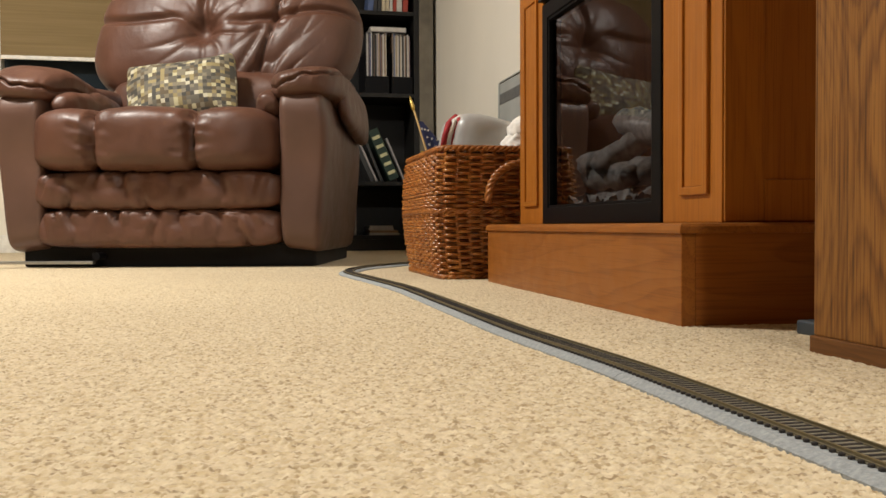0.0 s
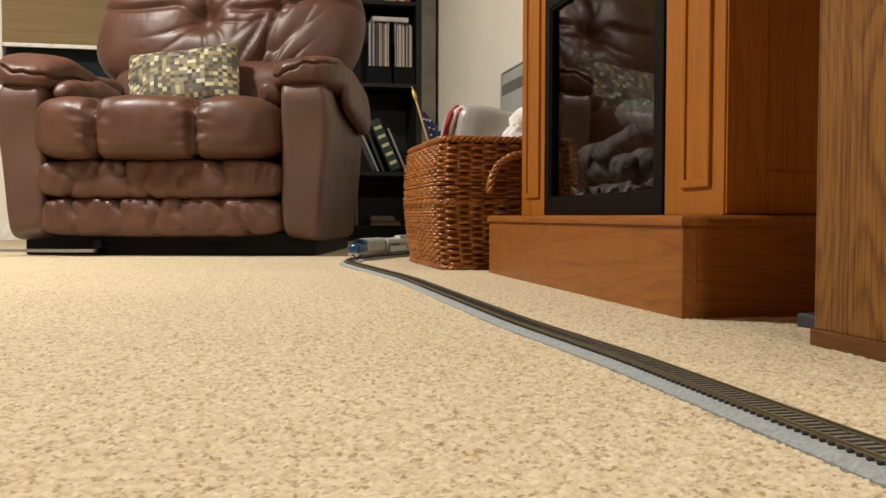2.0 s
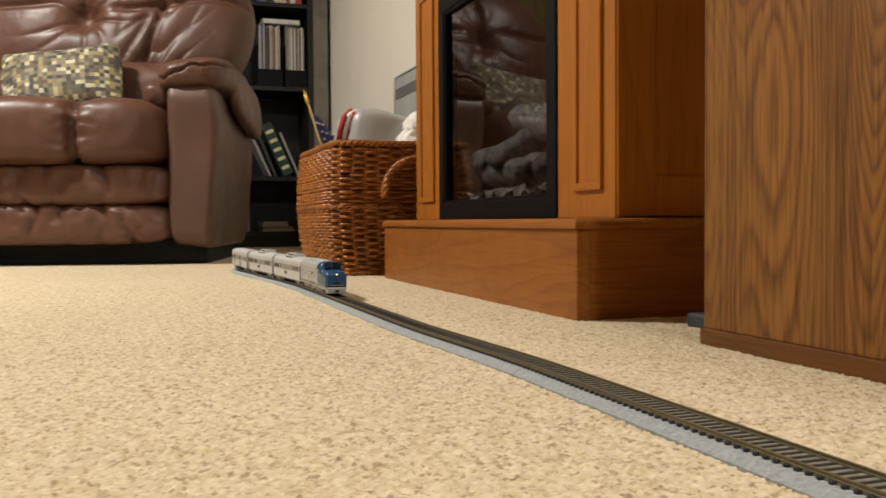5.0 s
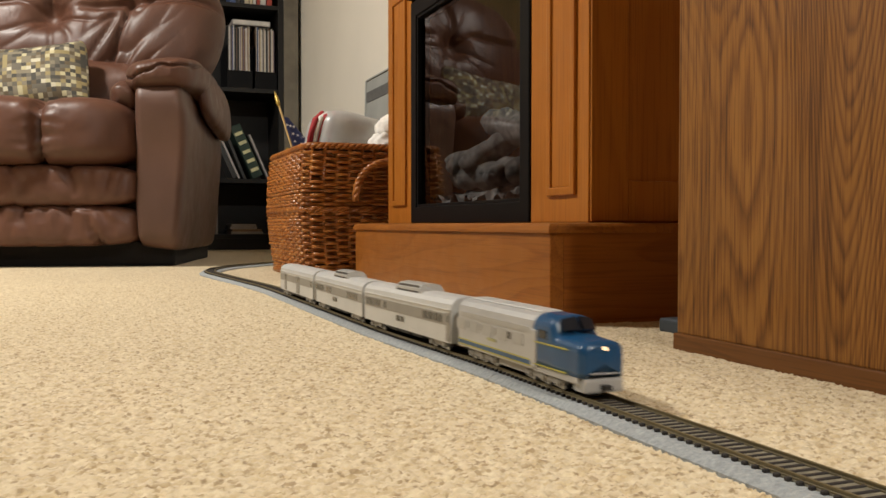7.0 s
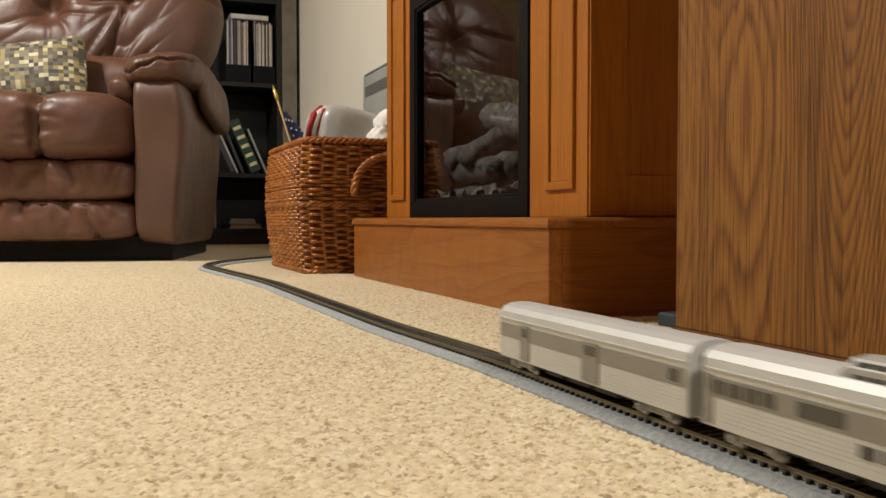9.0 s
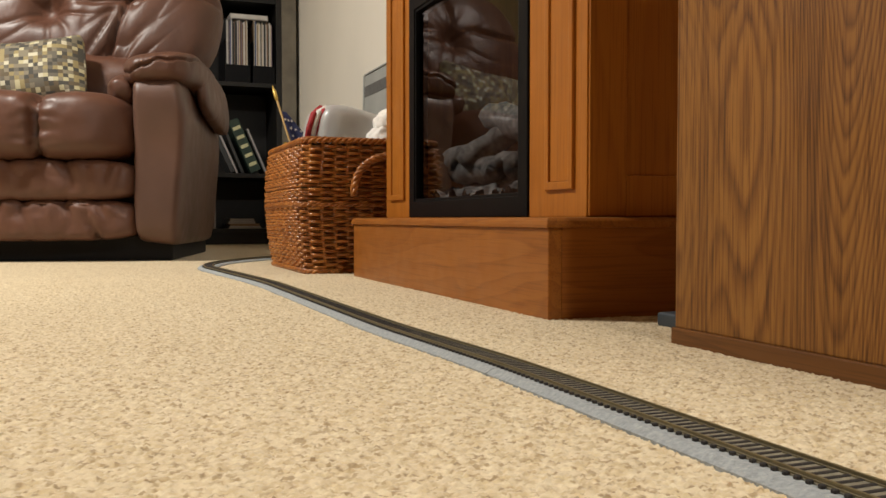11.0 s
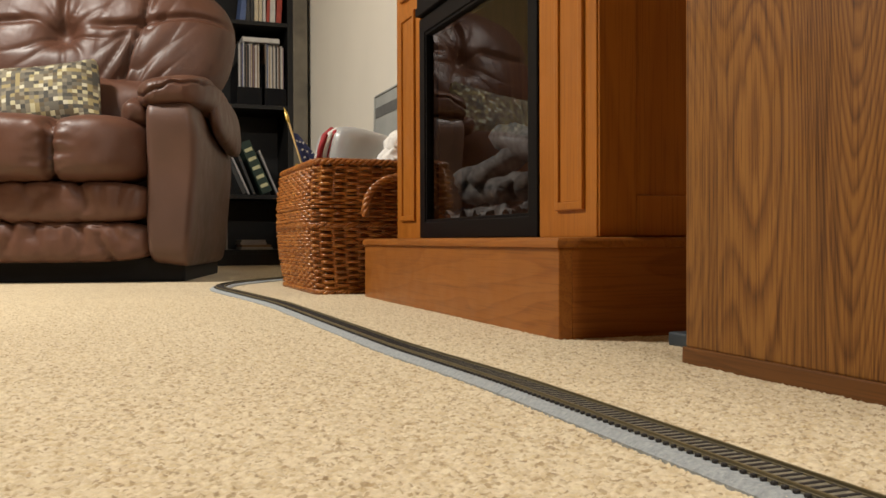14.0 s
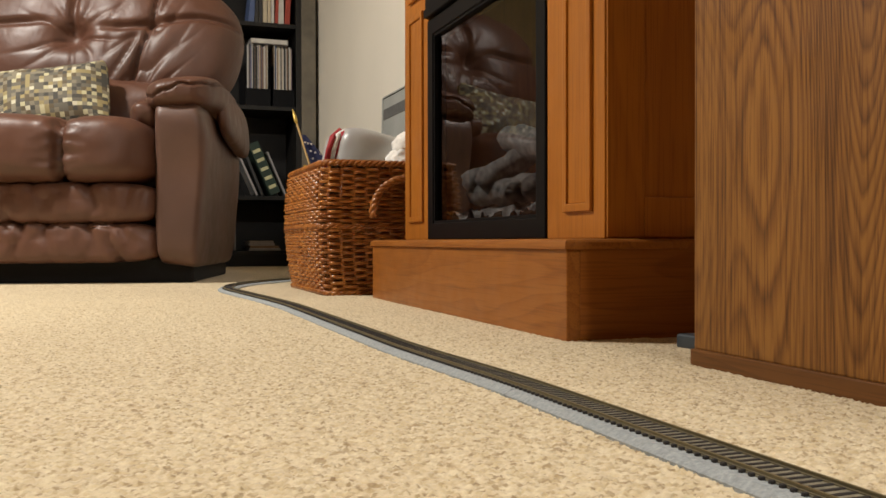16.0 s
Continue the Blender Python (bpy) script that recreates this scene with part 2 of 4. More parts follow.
def bag(size, power=3.0, n=28, shape=None, bm=None):
    """A stuffed cushion: a superellipsoid of half sizes, then shape(co) moves each point."""
    own = bmesh.new()
    bmesh.ops.create_cube(own, size=2)
    bmesh.ops.subdivide_edges(own, edges=own.edges[:], cuts=n, use_grid_fill=True)
    for v in own.verts:
        c = v.co
        r = (abs(c.x) ** power + abs(c.y) ** power + abs(c.z) ** power) ** (1 / power)
        p = Vector((c.x / r * size[0], c.y / r * size[1], c.z / r * size[2]))
        v.co = shape(p) if shape else p
    return own


# ---- the room ----
WALL_X, BACK_Y, FRONT_Y, LEFT_X, CEIL = 0.9, 4.62, -6.5, -5.2, 2.42


def slab(name, dims, material, label, category, bevel=0.0):
    ob = part(name, box(*dims, bevel=bevel), material)
    return tagged(ob, label, category, kind="structure")


slab("floor", (LEFT_X, FRONT_Y, -0.08, WALL_X, BACK_Y, 0.0), M["carpet"], "beige flecked cut-pile wall-to-wall carpet", "floor")
slab("ceiling", (LEFT_X, FRONT_Y, CEIL, WALL_X, BACK_Y, CEIL + 0.1), M["ceiling"], "unseen tan ceiling, toned down to cut bounced light", "ceiling")
slab("wall_east", (WALL_X, FRONT_Y - 0.1, -0.08, WALL_X + 0.1, BACK_Y + 0.1, CEIL + 0.1), M["wall"], "cream painted wall behind the fireplace", "wall")
slab("wall_west", (LEFT_X - 0.1, FRONT_Y - 0.1, -0.08, LEFT_X, BACK_Y + 0.1, CEIL + 0.1), M["unseen_wall"], "unseen brown side wall, dark to cut bounced light", "wall")
slab("wall_south", (LEFT_X, FRONT_Y - 0.1, -0.08, WALL_X, FRONT_Y, CEIL + 0.1), M["unseen_wall"], "unseen brown end wall, dark to cut bounced light", "wall")

# the far wall, with a window hole
WX0, WX1, WZ0, WZ1 = -1.17, -0.12, 0.74, 2.02
bm = box(LEFT_X, BACK_Y, -0.08, WX0, BACK_Y + 0.1, CEIL + 0.1)
box(WX1, BACK_Y, -0.08, WALL_X, BACK_Y + 0.1, CEIL + 0.1, bm=bm)
box(WX0, BACK_Y, -0.08, WX1, BACK_Y + 0.1, WZ0, bm=bm)
box(WX0, BACK_Y, WZ1, WX1, BACK_Y + 0.1, CEIL + 0.1, bm=bm)
tagged(part("wall_north", bm, M["wall"]), "cream painted wall with a window", "wall", kind="structure")

M["white_trim"] = plain("white_trim_paint", (0.78, 0.76, 0.7), 0.45)
_m = Mat("tan_shade_weave", 0.85)
_m.colour(_m.ramp(_m.noise(1.0, 4, 0.6, _m.coords((2, 2, 90))), [(0.3, (0.21, 0.145, 0.062)), (0.7, (0.26, 0.188, 0.088))]))
_m.bump(_m.noise(1.0, 2, 0.5, _m.coords((30, 30, 500))), 0.3, 0.001)
M["shade"] = _m.m
M["night_glass"] = Mat("night_window_glass", 0.05).colour((0.02, 0.028, 0.035)).m
M["steel"] = plain("grey_steel", (0.42, 0.42, 0.42), 0.4, 1.0)

win = thing("window_1", "white-framed window with a tan shade drawn nearly down", "window", kind="structure")
for dims in ((WX0 - 0.06, BACK_Y - 0.016, WZ0 - 0.07, WX0, BACK_Y - 0.002, WZ1 + 0.06), (WX1, BACK_Y - 0.016, WZ0 - 0.07, WX1 + 0.06, BACK_Y - 0.002, WZ1 + 0.06),
             (WX0, BACK_Y - 0.016, WZ1, WX1, BACK_Y - 0.002, WZ1 + 0.06)):
    part("window_frame", box(*dims, bevel=0.003), M["white_trim"], win)
part("window_sill", box(WX0 - 0.08, BACK_Y - 0.06, WZ0 - 0.025, WX1 + 0.08, BACK_Y + 0.06, WZ0, bevel=0.004), M["white_trim"], win)
part("pane", box(WX0, BACK_Y + 0.05, WZ0, WX1, BACK_Y + 0.056, WZ1), M["night_glass"], win, "dark pane with night outside")
shade = thing("window_shade", "tan woven window shade with a pale hem bar", "window shade")
part("cloth", box(WX0 + 0.005, BACK_Y - 0.03, 0.945, WX1 - 0.005, BACK_Y - 0.027, WZ1 + 0.04), M["shade"], shade)
part("hem_bar", box(WX0 + 0.005, BACK_Y - 0.036, 0.928, WX1 - 0.005, BACK_Y - 0.021, 0.947, bevel=0.004), M["white_trim"], shade, "pale hem bar")
part("roller", rod([(WX0, BACK_Y - 0.03, WZ1 + 0.055), (WX1, BACK_Y - 0.03, WZ1 + 0.055)], 0.02), M["white_trim"], shade)
bm = box(LEFT_X, BACK_Y - 0.014, 0.0, WALL_X - 0.014, BACK_Y, 0.085, bevel=0.003)
box(WALL_X - 0.014, 2.0, 0.0, WALL_X, BACK_Y, 0.085, bevel=0.003, bm=bm)
tagged(part("baseboard", bm, M["white_trim"]), "white painted baseboard along the wall", "baseboard", kind="structure")

# opal fittings at both lamps, unseen above the view; the second is added
M["opal"] = Mat("opal_glass_lit", 0.4).m
_b = M["opal"].node_tree.nodes["Principled BSDF"]
_b.inputs["Emission Color"].default_value, _b.inputs["Emission Strength"].default_value = (1.0, 0.8, 0.55, 1), 3.0
lamp = thing("ceiling_light", "unseen round opal glass ceiling light, switched on", "ceiling light", pose(-1.35, 2.15, CEIL), "ceiling lights")
part("canopy", rod([(0, 0, 0), (0, 0, -0.03)], 0.17, 32), M["white_trim"], lamp)
part("diffuser", rod([(0, 0, -0.03), (0, 0, -0.085)], 0.16, 32, radii=[0.165, 0.14]), M["opal"], lamp)
copy_thing(lamp, pose(0.55, -1.5, CEIL))


# ---- wall unit at the near end ----
def wall_unit():
    t = thing("oak_cabinet", "tall brown oak veneer cabinet side standing on the carpet", "cabinet")
    part("side_panel", box(0.512, -0.35, 0.0165, 0.93 - 0.035, 0.715, 1.5, bevel=0.0015), M["oak_cab"], t)
    part("plinth_strip", box(0.5085, -0.35, 0.0, 0.893, 0.7165, 0.0165, bevel=0.0012), M["oak_skirt"], t, "brown oak strip along the foot")
    return t


wall_unit()


# ---- electric fireplace ----
def frame_bars(y0, y1, z0, z1, w, x0, x1, bevel=0.003):
    """A mitred frame round an upright opening in a plane of constant x."""
    bm = bmesh.new()
    loops = [[bm.verts.new((x, y, z)) for y, z in ((a + k, c + k), (b - k, c + k), (b - k, d - k), (a + k, d - k))]
             for x, k in ((x0, 0), (x0, w), (x1, w), (x1, 0)) for a, b, c, d in ((y0, y1, z0, z1),)]
    for j in range(4):
        p, q = loops[j], loops[(j + 1) % 4]
        for i in range(4):
            bm.faces.new((p[i], p[(i + 1) % 4], q[(i + 1) % 4], q[i]))
    if bevel:
        edges = [e for e in bm.edges if all(abs(v.co.x - x0) < 1e-6 for v in e.verts)]
        bmesh.ops.bevel(bm, geom=edges, offset=bevel, segments=2, profile=0.6, affect="EDGES")
    return bm


M["ember"] = plain("grey_ash", (0.13, 0.127, 0.124), 0.95, vary=0.5, scale=60)
M["log"] = plain("pale_ceramic_log", (0.085, 0.08, 0.076), 0.9, vary=0.75, scale=70)
M["firebox"] = plain("black_firebox", (0.012, 0.011, 0.011), 0.7)


def make_glass():
    m = Mat("smoked_glass", 0.02)
    mixer = m.n.new("ShaderNodeMixShader")
    clear = m.n.new("ShaderNodeBsdfTransparent")
    clear.inputs[0].default_value = (0.68, 0.67, 0.66, 1)
    gloss = m.n.new("ShaderNodeBsdfGlossy")
    gloss.inputs["Roughness"].default_value = 0.015
    gloss.inputs[0].default_value = (0.95, 0.95, 0.95, 1)
    fr = m.n.new("ShaderNodeFresnel")
    fr.inputs["IOR"].default_value = 1.62
    m.l.new(fr.outputs[0], mixer.inputs[0])
    m.l.new(clear.outputs[0], mixer.inputs[1])
    m.l.new(gloss.outputs[0], mixer.inputs[2])
    m.l.new(mixer.outputs[0], m.n["Material Output"].inputs["Surface"])
    return m.m


M["glass"] = make_glass()
M["clear"] = bpy.data.materials.new("clear_glass_edge")
M["clear"].use_nodes = True
_n, _l = M["clear"].node_tree.nodes, M["clear"].node_tree.links
_l.new(_n.new("ShaderNodeBsdfTransparent").outputs[0], _n["Material Output"].inputs["Surface"])
FX, FY0, FY1 = 0.490, 0.934, 1.806
BX, BY0, BY1 = 0.556, 0.960, 1.787


def fireplace():
    t = thing("electric_fireplace", "honey oak electric fireplace surround with a black glass door", "fireplace")
    part("plinth_front", box(FX, FY0, 0.0, FX + 0.018, FY1, 0.110, 0.0015), M["honey_y"], t)
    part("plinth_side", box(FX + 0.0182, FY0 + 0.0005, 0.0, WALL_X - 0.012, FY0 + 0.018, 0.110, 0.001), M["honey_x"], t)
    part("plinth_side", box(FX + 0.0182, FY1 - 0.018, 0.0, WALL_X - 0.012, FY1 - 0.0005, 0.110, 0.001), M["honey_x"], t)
    cap = box(FX - 0.004, FY0 - 0.004, 0.110, WALL_X - 0.012, FY1 + 0.004, 0.1225)
    top = [e for e in cap.edges if all(v.co.z > 0.12 for v in e.verts)]
    bmesh.ops.bevel(cap, geom=top, offset=0.0085, segments=3, profile=0.5, affect="EDGES")
    part("plinth_cap", cap, M["honey_y"], t)
    # the carcase is open at the fire
    GY0, GY1, GZ1 = 1.118, 1.632, 0.86
    part("stile", box(BX, BY0, 0.1225, WALL_X - 0.012, GY0, 0.95, 0.002), M["honey"], t)
    part("stile", box(BX, GY1, 0.1225, WALL_X - 0.012, BY1, 0.95, 0.002), M["honey"], t)
    part("header", box(BX, GY0, GZ1, WALL_X - 0.012, GY1, 0.95, 0.002), M["honey_y"], t)
    part("mantel_shelf", box(FX - 0.02, FY0 - 0.03, 0.95, WALL_X - 0.012, FY1 + 0.03, 0.985, 0.006), M["honey_y"], t)
    # raised panels in the two stiles, with a mitred moulding
    for y0, y1 in ((0.989, 1.064), (1.662, 1.752)):
        z0, z1 = 0.158, 0.575 if y0 > 1.5 else 0.60
        part("panel_moulding", frame_bars(y0, y1, z0, z1, 0.011, BX - 0.005, BX - 0.0005, 0.002), M["honey"], t)
        part("field", box(BX - 0.0016, y0 + 0.0113, z0 + 0.0113, BX - 0.0005, y1 - 0.0113, z1 - 0.0113, 0.0004, 1), M["honey"], t)
        part("upper_panel", box(BX - 0.0065, y0 + 0.004, z1 + 0.03, BX - 0.0005, y1 - 0.004, 0.92, 0.004, 3), M["honey"], t)
    # side panels
    for ya, yb in ((BY0 - 0.004, BY0 - 0.0005), (BY1 + 0.0005, BY1 + 0.004)):
        bm = box(BX + 0.002, ya, 0.124, BX + 0.055, yb, 0.95, 0.0015)
        box(0.83, ya, 0.124, WALL_X - 0.014, yb, 0.95, 0.0015, bm=bm)
        box(BX + 0.055, ya, 0.124, 0.83, yb, 0.175, 0.0015, bm=bm)
        part("side_frame", bm, M["honey"], t)
    # black door
    door = part("fire_door", frame_bars(GY0 + 0.001, GY1 - 0.001, 0.1235, 0.545, 0.030, BX - 0.003, BX + 0.02, 0.002), M["black"], t, "black metal door frame")
    part("inner_bezel", frame_bars(GY0 + 0.031, GY1 - 0.031, 0.1535, 0.515, 0.005, BX - 0.0005, BX + 0.024, 0.001), M["black"], door)
    pane = part("glass_pane", box(BX + 0.007, GY0 + 0.0345, 0.157, BX + 0.010, GY1 - 0.0345, 0.5115), [M["clear"], M["glass"]], door, "smoked reflecting glass")
    for face in pane.data.polygons:
        face.material_index = int(face.normal.x < -0.5)
    pane.visible_shadow = False
    part("vent_panel", box(BX - 0.008, GY0 + 0.001, 0.549, BX + 0.02, GY1 - 0.001, GZ1 - 0.002, 0.003), M["black"], t, "black upper panel")
    part("vent_trim", box(BX - 0.0105, GY0 + 0.001, 0.5495, BX - 0.0085, GY1 - 0.001, 0.566, 0.0008), M["black"], t)
    # the firebox
    bm = box(0.80, GY0, 0.124, 0.806, GY1, 0.86)
    box(BX + 0.021, GY0, 0.124, 0.80, GY1, 0.132, bm=bm)
    part("firebox", bm, M["firebox"], t)

    def bed(u, v):
        x, y = BX + 0.03 + u * 0.16, GY0 + 0.01 + v * (GY1 - GY0 - 0.02)
        h = 0.166 + 0.03 * sstep(0, 1, u) + 0.016 * noise.noise((x * 30, y * 30, 1)) + 0.007 * noise.noise((x * 90, y * 90, 4)) + 0.003 * noise.noise((x * 260, y * 260, 4))
        return (x, y, h)
    part("ash_bed", grid_surface(bed, 60, 190), M["ember"], t, "grey ash and ember bed", True)
    rng = random.Random(5)
    for p, q, r in (((0.63, 1.30, 0.205), (0.65, 1.62, 0.215), 0.03), ((0.61, 1.49, 0.225), (0.70, 1.38, 0.30), 0.026), ((0.62, 1.58, 0.23), (0.69, 1.46, 0.27), 0.025),
                    ((0.66, 1.30, 0.27), (0.67, 1.50, 0.31), 0.032), ((0.605, 1.33, 0.20), (0.63, 1.44, 0.21), 0.022)):
        a, b = Vector(p), Vector(q)
        pts = [a.lerp(b, i / 10) + Vector((rng.uniform(-1, 1), 0, rng.uniform(-1, 1))) * 0.003 for i in range(11)]
        lg = rod(pts, r, 14, radii=[0.82 * r * rng.uniform(0.85, 1.12) for _ in pts])
        for v in lg.verts:
            v.co += Vector((noise.noise(v.co * 60), noise.noise(v.co * 60 + Vector((9, 0, 0))), noise.noise(v.co * 60 + Vector((0, 9, 0))))) * 0.006
        part("log", lg, M["log"], t, "pale ceramic log", smooth=True)
    return t


fireplace()


# ---- recliner ----
def wrinkle(p, amp, f=9.0, seed=0.0, stretch=(1, 1, 1)):
    q = Vector((p.x * f * stretch[0] + seed, p.y * f * stretch[1], p.z * f * stretch[2]))
    return amp * (noise.noise(q) + 0.5 * noise.noise(q * 2.3))


def ridge(x, w):
    """A crease of width w at x = 0."""
    return math.exp(-(x / w) ** 2)


def recliner():
    t = thing("recliner", "overstuffed brown leather recliner armchair, footrest closed", "armchair", pose(-0.266, 2.728, 0, 0, 0, -14))
    L, S = M["leather"], M["leather_side"]

    def mesh(name, bm, mat, label="", at=None):
        return part(name, bm, mat, t, label, True, at)

    # base block, matt black also for the shade under the seat, and steel mechanism
    part("base_frame", box(-0.45, 0.075, 0.0, 0.45, 0.74, 0.072, 0.008), M["matt_black"], t, "matt black block for the base and shade beneath")
    part("mechanism_bar", box(-0.50, -0.012, 0.012, -0.20, 0.012, 0.021, 0.002), M["steel"], t, "grey steel bar")
    part("mechanism_bolt", rod([(-0.19, -0.012, 0.035), (-0.19, 0.04, 0.035)], 0.012, 10), M["black"], t)

    # arms: upright slabs with rounded fronts
    for s in (-1, 1):
        def arm_shape(p, s=s):
            q = Vector(p)
            q.y -= 0.02 * sstep(0.0, 0.2, p.z) * sstep(0.2, -0.3, p.y)
            if p.z < -0.12:
                q.x *= 1 - 0.06 * sstep(-0.12, -0.23, p.z)
            outer = sstep(-0.074, 0.074, s * p.x)
            q.x -= s * outer * (0.024 * sstep(0.15, -0.236, p.z) + 0.014 * sstep(0.08, 0.236, p.z) ** 1.6)
            q.z -= 0.010 * outer * sstep(-0.1, -0.236, p.z)
            q.x += wrinkle(p, 0.003, 7, s)
            return q
        mesh("arm", bag((0.076, 0.40, 0.236), 11, 26, arm_shape), S, at=pose(s * 0.426, 0.40, 0.289))

        def pad_shape(p, s=s):
            q = Vector(p)
            front = sstep(-0.22, -0.40, p.y)
            q.z -= 0.03 * front
            q.z += 0.010 * math.sin(p.y * 14 + s) * sstep(-0.1, 0.06, p.z)
            out = sstep(0.02, 0.12, s * p.x)
            q.z -= 0.012 * out * sstep(0.3, -0.3, p.y) * sstep(0.02, -0.05, p.z)
            q.z += 0.09 * s * p.x * sstep(0.2, -0.3, p.y)
            wave = 0.010 + 0.16 * s * p.x + 0.005 * math.sin(p.x * 46 + s) + 0.003 * math.sin(p.x * 115)
            seam = ridge(p.z - wave, 0.0042)
            pucker = ridge(p.z - wave, 0.020) * noise.noise((p.x * 75, p.y * 16, s))
            q += Vector(p).normalized() * (wrinkle(p, 0.006, 9, 3 * s) + 0.007 * pucker - 0.016 * seam)
            return q
        mesh("arm_pad", bag((0.116, 0.40, 0.056), 3.4, 40, pad_shape), L, "puffy gathered leather arm pad", pose(s * 0.418, 0.375, 0.548, -3, 0, 0))
        # the pad's leather hanging over the outside
        def drape_shape(p, s=s):
            q = Vector(p)
            q.z -= 0.03 * sstep(-0.2, 0.25, p.y) * sstep(0.0, -0.08, p.z)
            q.x += s * 0.012 * sstep(0.08, -0.08, p.z)
            return q + Vector(p).normalized() * wrinkle(p, 0.007, 11, 5 * s)
        mesh("arm_drape", bag((0.027, 0.29, 0.075), 3.0, 24, drape_shape), L, at=pose(s * 0.512, 0.46, 0.510))

        # the pad's front roll folding down to the inside
        def roll_shape(p, s=s):
            q = Vector(p)
            q += Vector(p).normalized() * wrinkle(p, 0.012, 14, 7 * s)
            return q
        mesh("arm_roll", bag((0.055, 0.22, 0.055), 2.6, 22, roll_shape), L, at=pose(s * 0.315, 0.24, 0.498, 4, 0, 0))

    # seat cushion in three quilted sections
    def seat_shape(p):
        q = Vector(p)
        d = ridge(p.x + 0.165, 0.010) + ridge(p.x - 0.130, 0.010)
        c = Vector((0, p.y, p.z))
        q -= c * 0.15 * d
        for x0, w in ((-0.275, 0.11), (-0.018, 0.146), (0.262, 0.13)):
            q.y -= 0.018 * max(0, 1 - ((p.x - x0) / w) ** 2) * sstep(0, -0.25, p.y)
            q.z += 0.014 * max(0, 1 - ((p.x - x0) / w) ** 2) * sstep(0, 0.08, p.z)
        k = ridge(p.x + 0.165, 0.05) + ridge(p.x - 0.130, 0.05)
        q += Vector((0, -1, 0.3)) * (0.014 * k * noise.noise((p.x * 40, p.y * 12, p.z * 45)))
        q += Vector((0, -1, 0.5)) * wrinkle(p, 0.004, 8, 2)
        return q
    mesh("seat_cushion", bag((0.394, 0.34, 0.098), 4.6, 56, seat_shape), L, at=pose(-0.020, 0.28, 0.374))

    # footrest: two padded rolls with gathered stitches
    def foot(z, half, seams, seed, depth):
        def shape(p):
            q = Vector(p)
            if p.y < 0:
                g = sum(ridge(p.x - x - 0.012 * math.sin(p.z * 50 + x * 40), 0.009) * (0.4 + 0.6 * sstep(-0.02, half, p.z * sg)) for x, sg in seams)
                q.y += 0.016 * g
                q.z -= p.z * 0.12 * g
                fold = 1 - abs(noise.noise((p.x * 24 + p.z * 8 * math.sin(p.x * 9 + seed), p.z * 2.0, seed)))
                q.y += 0.009 * fold ** 7 * (0.35 + 0.65 * sstep(-half * 0.6, half, p.z))
                q.y -= 0.003 * math.sin(p.x * 60 + 6 * noise.noise((p.x * 9, p.z * 14, seed))) * sstep(-half, half, p.z)
                q.y += wrinkle(p, 0.004, 15, seed, (1.2, 1, 0.6))
            return q
        mesh("footrest_pad", bag((0.374, depth, half), 5.0, 60, shape), L, at=pose(-0.014, 0.068, z))
    foot(0.230, 0.060, ((-0.18, 1), (-0.085, 1), (-0.03, -1), (0.055, 1), (0.2, 1), (-0.26, -1)), 1.0, 0.095)
    foot(0.118, 0.060, ((-0.25, 1), (-0.11, 1), (0.0, 1), (0.08, 1), (0.19, 1), (0.26, -1)), 5.0, 0.085)
    part("seat_box", box(-0.345, 0.10, 0.075, 0.345, 0.78, 0.33, 0.01), M["seam"], t)

    # back: a wide tufted pillow, buttoned at the middle, and a lumbar roll
    def back_shape(p):
        q = Vector(p)
        if p.y < 0:
            dx, dz = p.x + 0.06, p.z + 0.017
            r, a = math.hypot(dx, dz * 1.1), math.atan2(dz, dx)
            q.y += 0.06 * math.exp(-(r / 0.05) ** 2)
            # folds that fan out from the button, sharp in the valley
            fan = abs(math.sin(a * 4.5 + 2.0 * noise.noise((a * 1.5, r * 5, 3)) + 0.4))
            q.y += 0.011 * (1 - fan) ** 2 * math.exp(-(r / 0.15) ** 2) * sstep(0.0, 0.05, r)
            # the cross seam and the upright seams
            q.y += 0.020 * ridge(dz - 0.03 - 0.10 * abs(dx) + 0.012 * math.sin(p.x * 14), 0.013) * sstep(0.05, 0.16, abs(dx))
            q.y += 0.024 * ridge(p.x - 0.185 - 0.03 * math.sin(p.z * 6), 0.008) + 0.024 * ridge(dx + 0.01 * math.sin(p.z * 20), 0.012) * sstep(0.0, 0.05, dz)
            near = ridge(p.x - 0.185, 0.11)
            # drawn-out folds running down beside the seam
            w = 1 - abs(noise.noise(((p.x - 0.55 * p.z) * 17, (p.z + p.x) * 2.4, 2)))
            q.y += 0.020 * near * sstep(0.22, -0.05, p.z) * w ** 5
            q.y += wrinkle(p, 0.010, 5, 9, (1, 1, 0.8))
        q.x += 0.015 * math.sin(p.z * 11 + 0.6)
        return q
    mesh("back_pillow", bag((0.485, 0.17, 0.265), 2.9, 110, back_shape), L, "button-tufted leather back", pose(0.022, 0.70, 0.80, -14, 0, 0))

    def lumbar_shape(p):
        q = Vector(p)
        q += Vector(p).normalized() * wrinkle(p, 0.014, 9, 4)
        return q
    mesh("lumbar_pad", bag((0.37, 0.14, 0.12), 3.0, 36, lumbar_shape), L, at=pose(-0.01, 0.60, 0.55, -10, 0, 0))

    part("back_shell", box(-0.36, 0.76, 0.12, 0.36, 0.92, 0.93, 0.05, 4), S, t)
    bt = bmesh.new()
    bmesh.ops.create_uvsphere(bt, u_segments=12, v_segments=8, radius=0.012)
    part("button", bt, L, t, "leather button", True, pose(-0.07, 0.585, 0.795))
    return t


recliner()


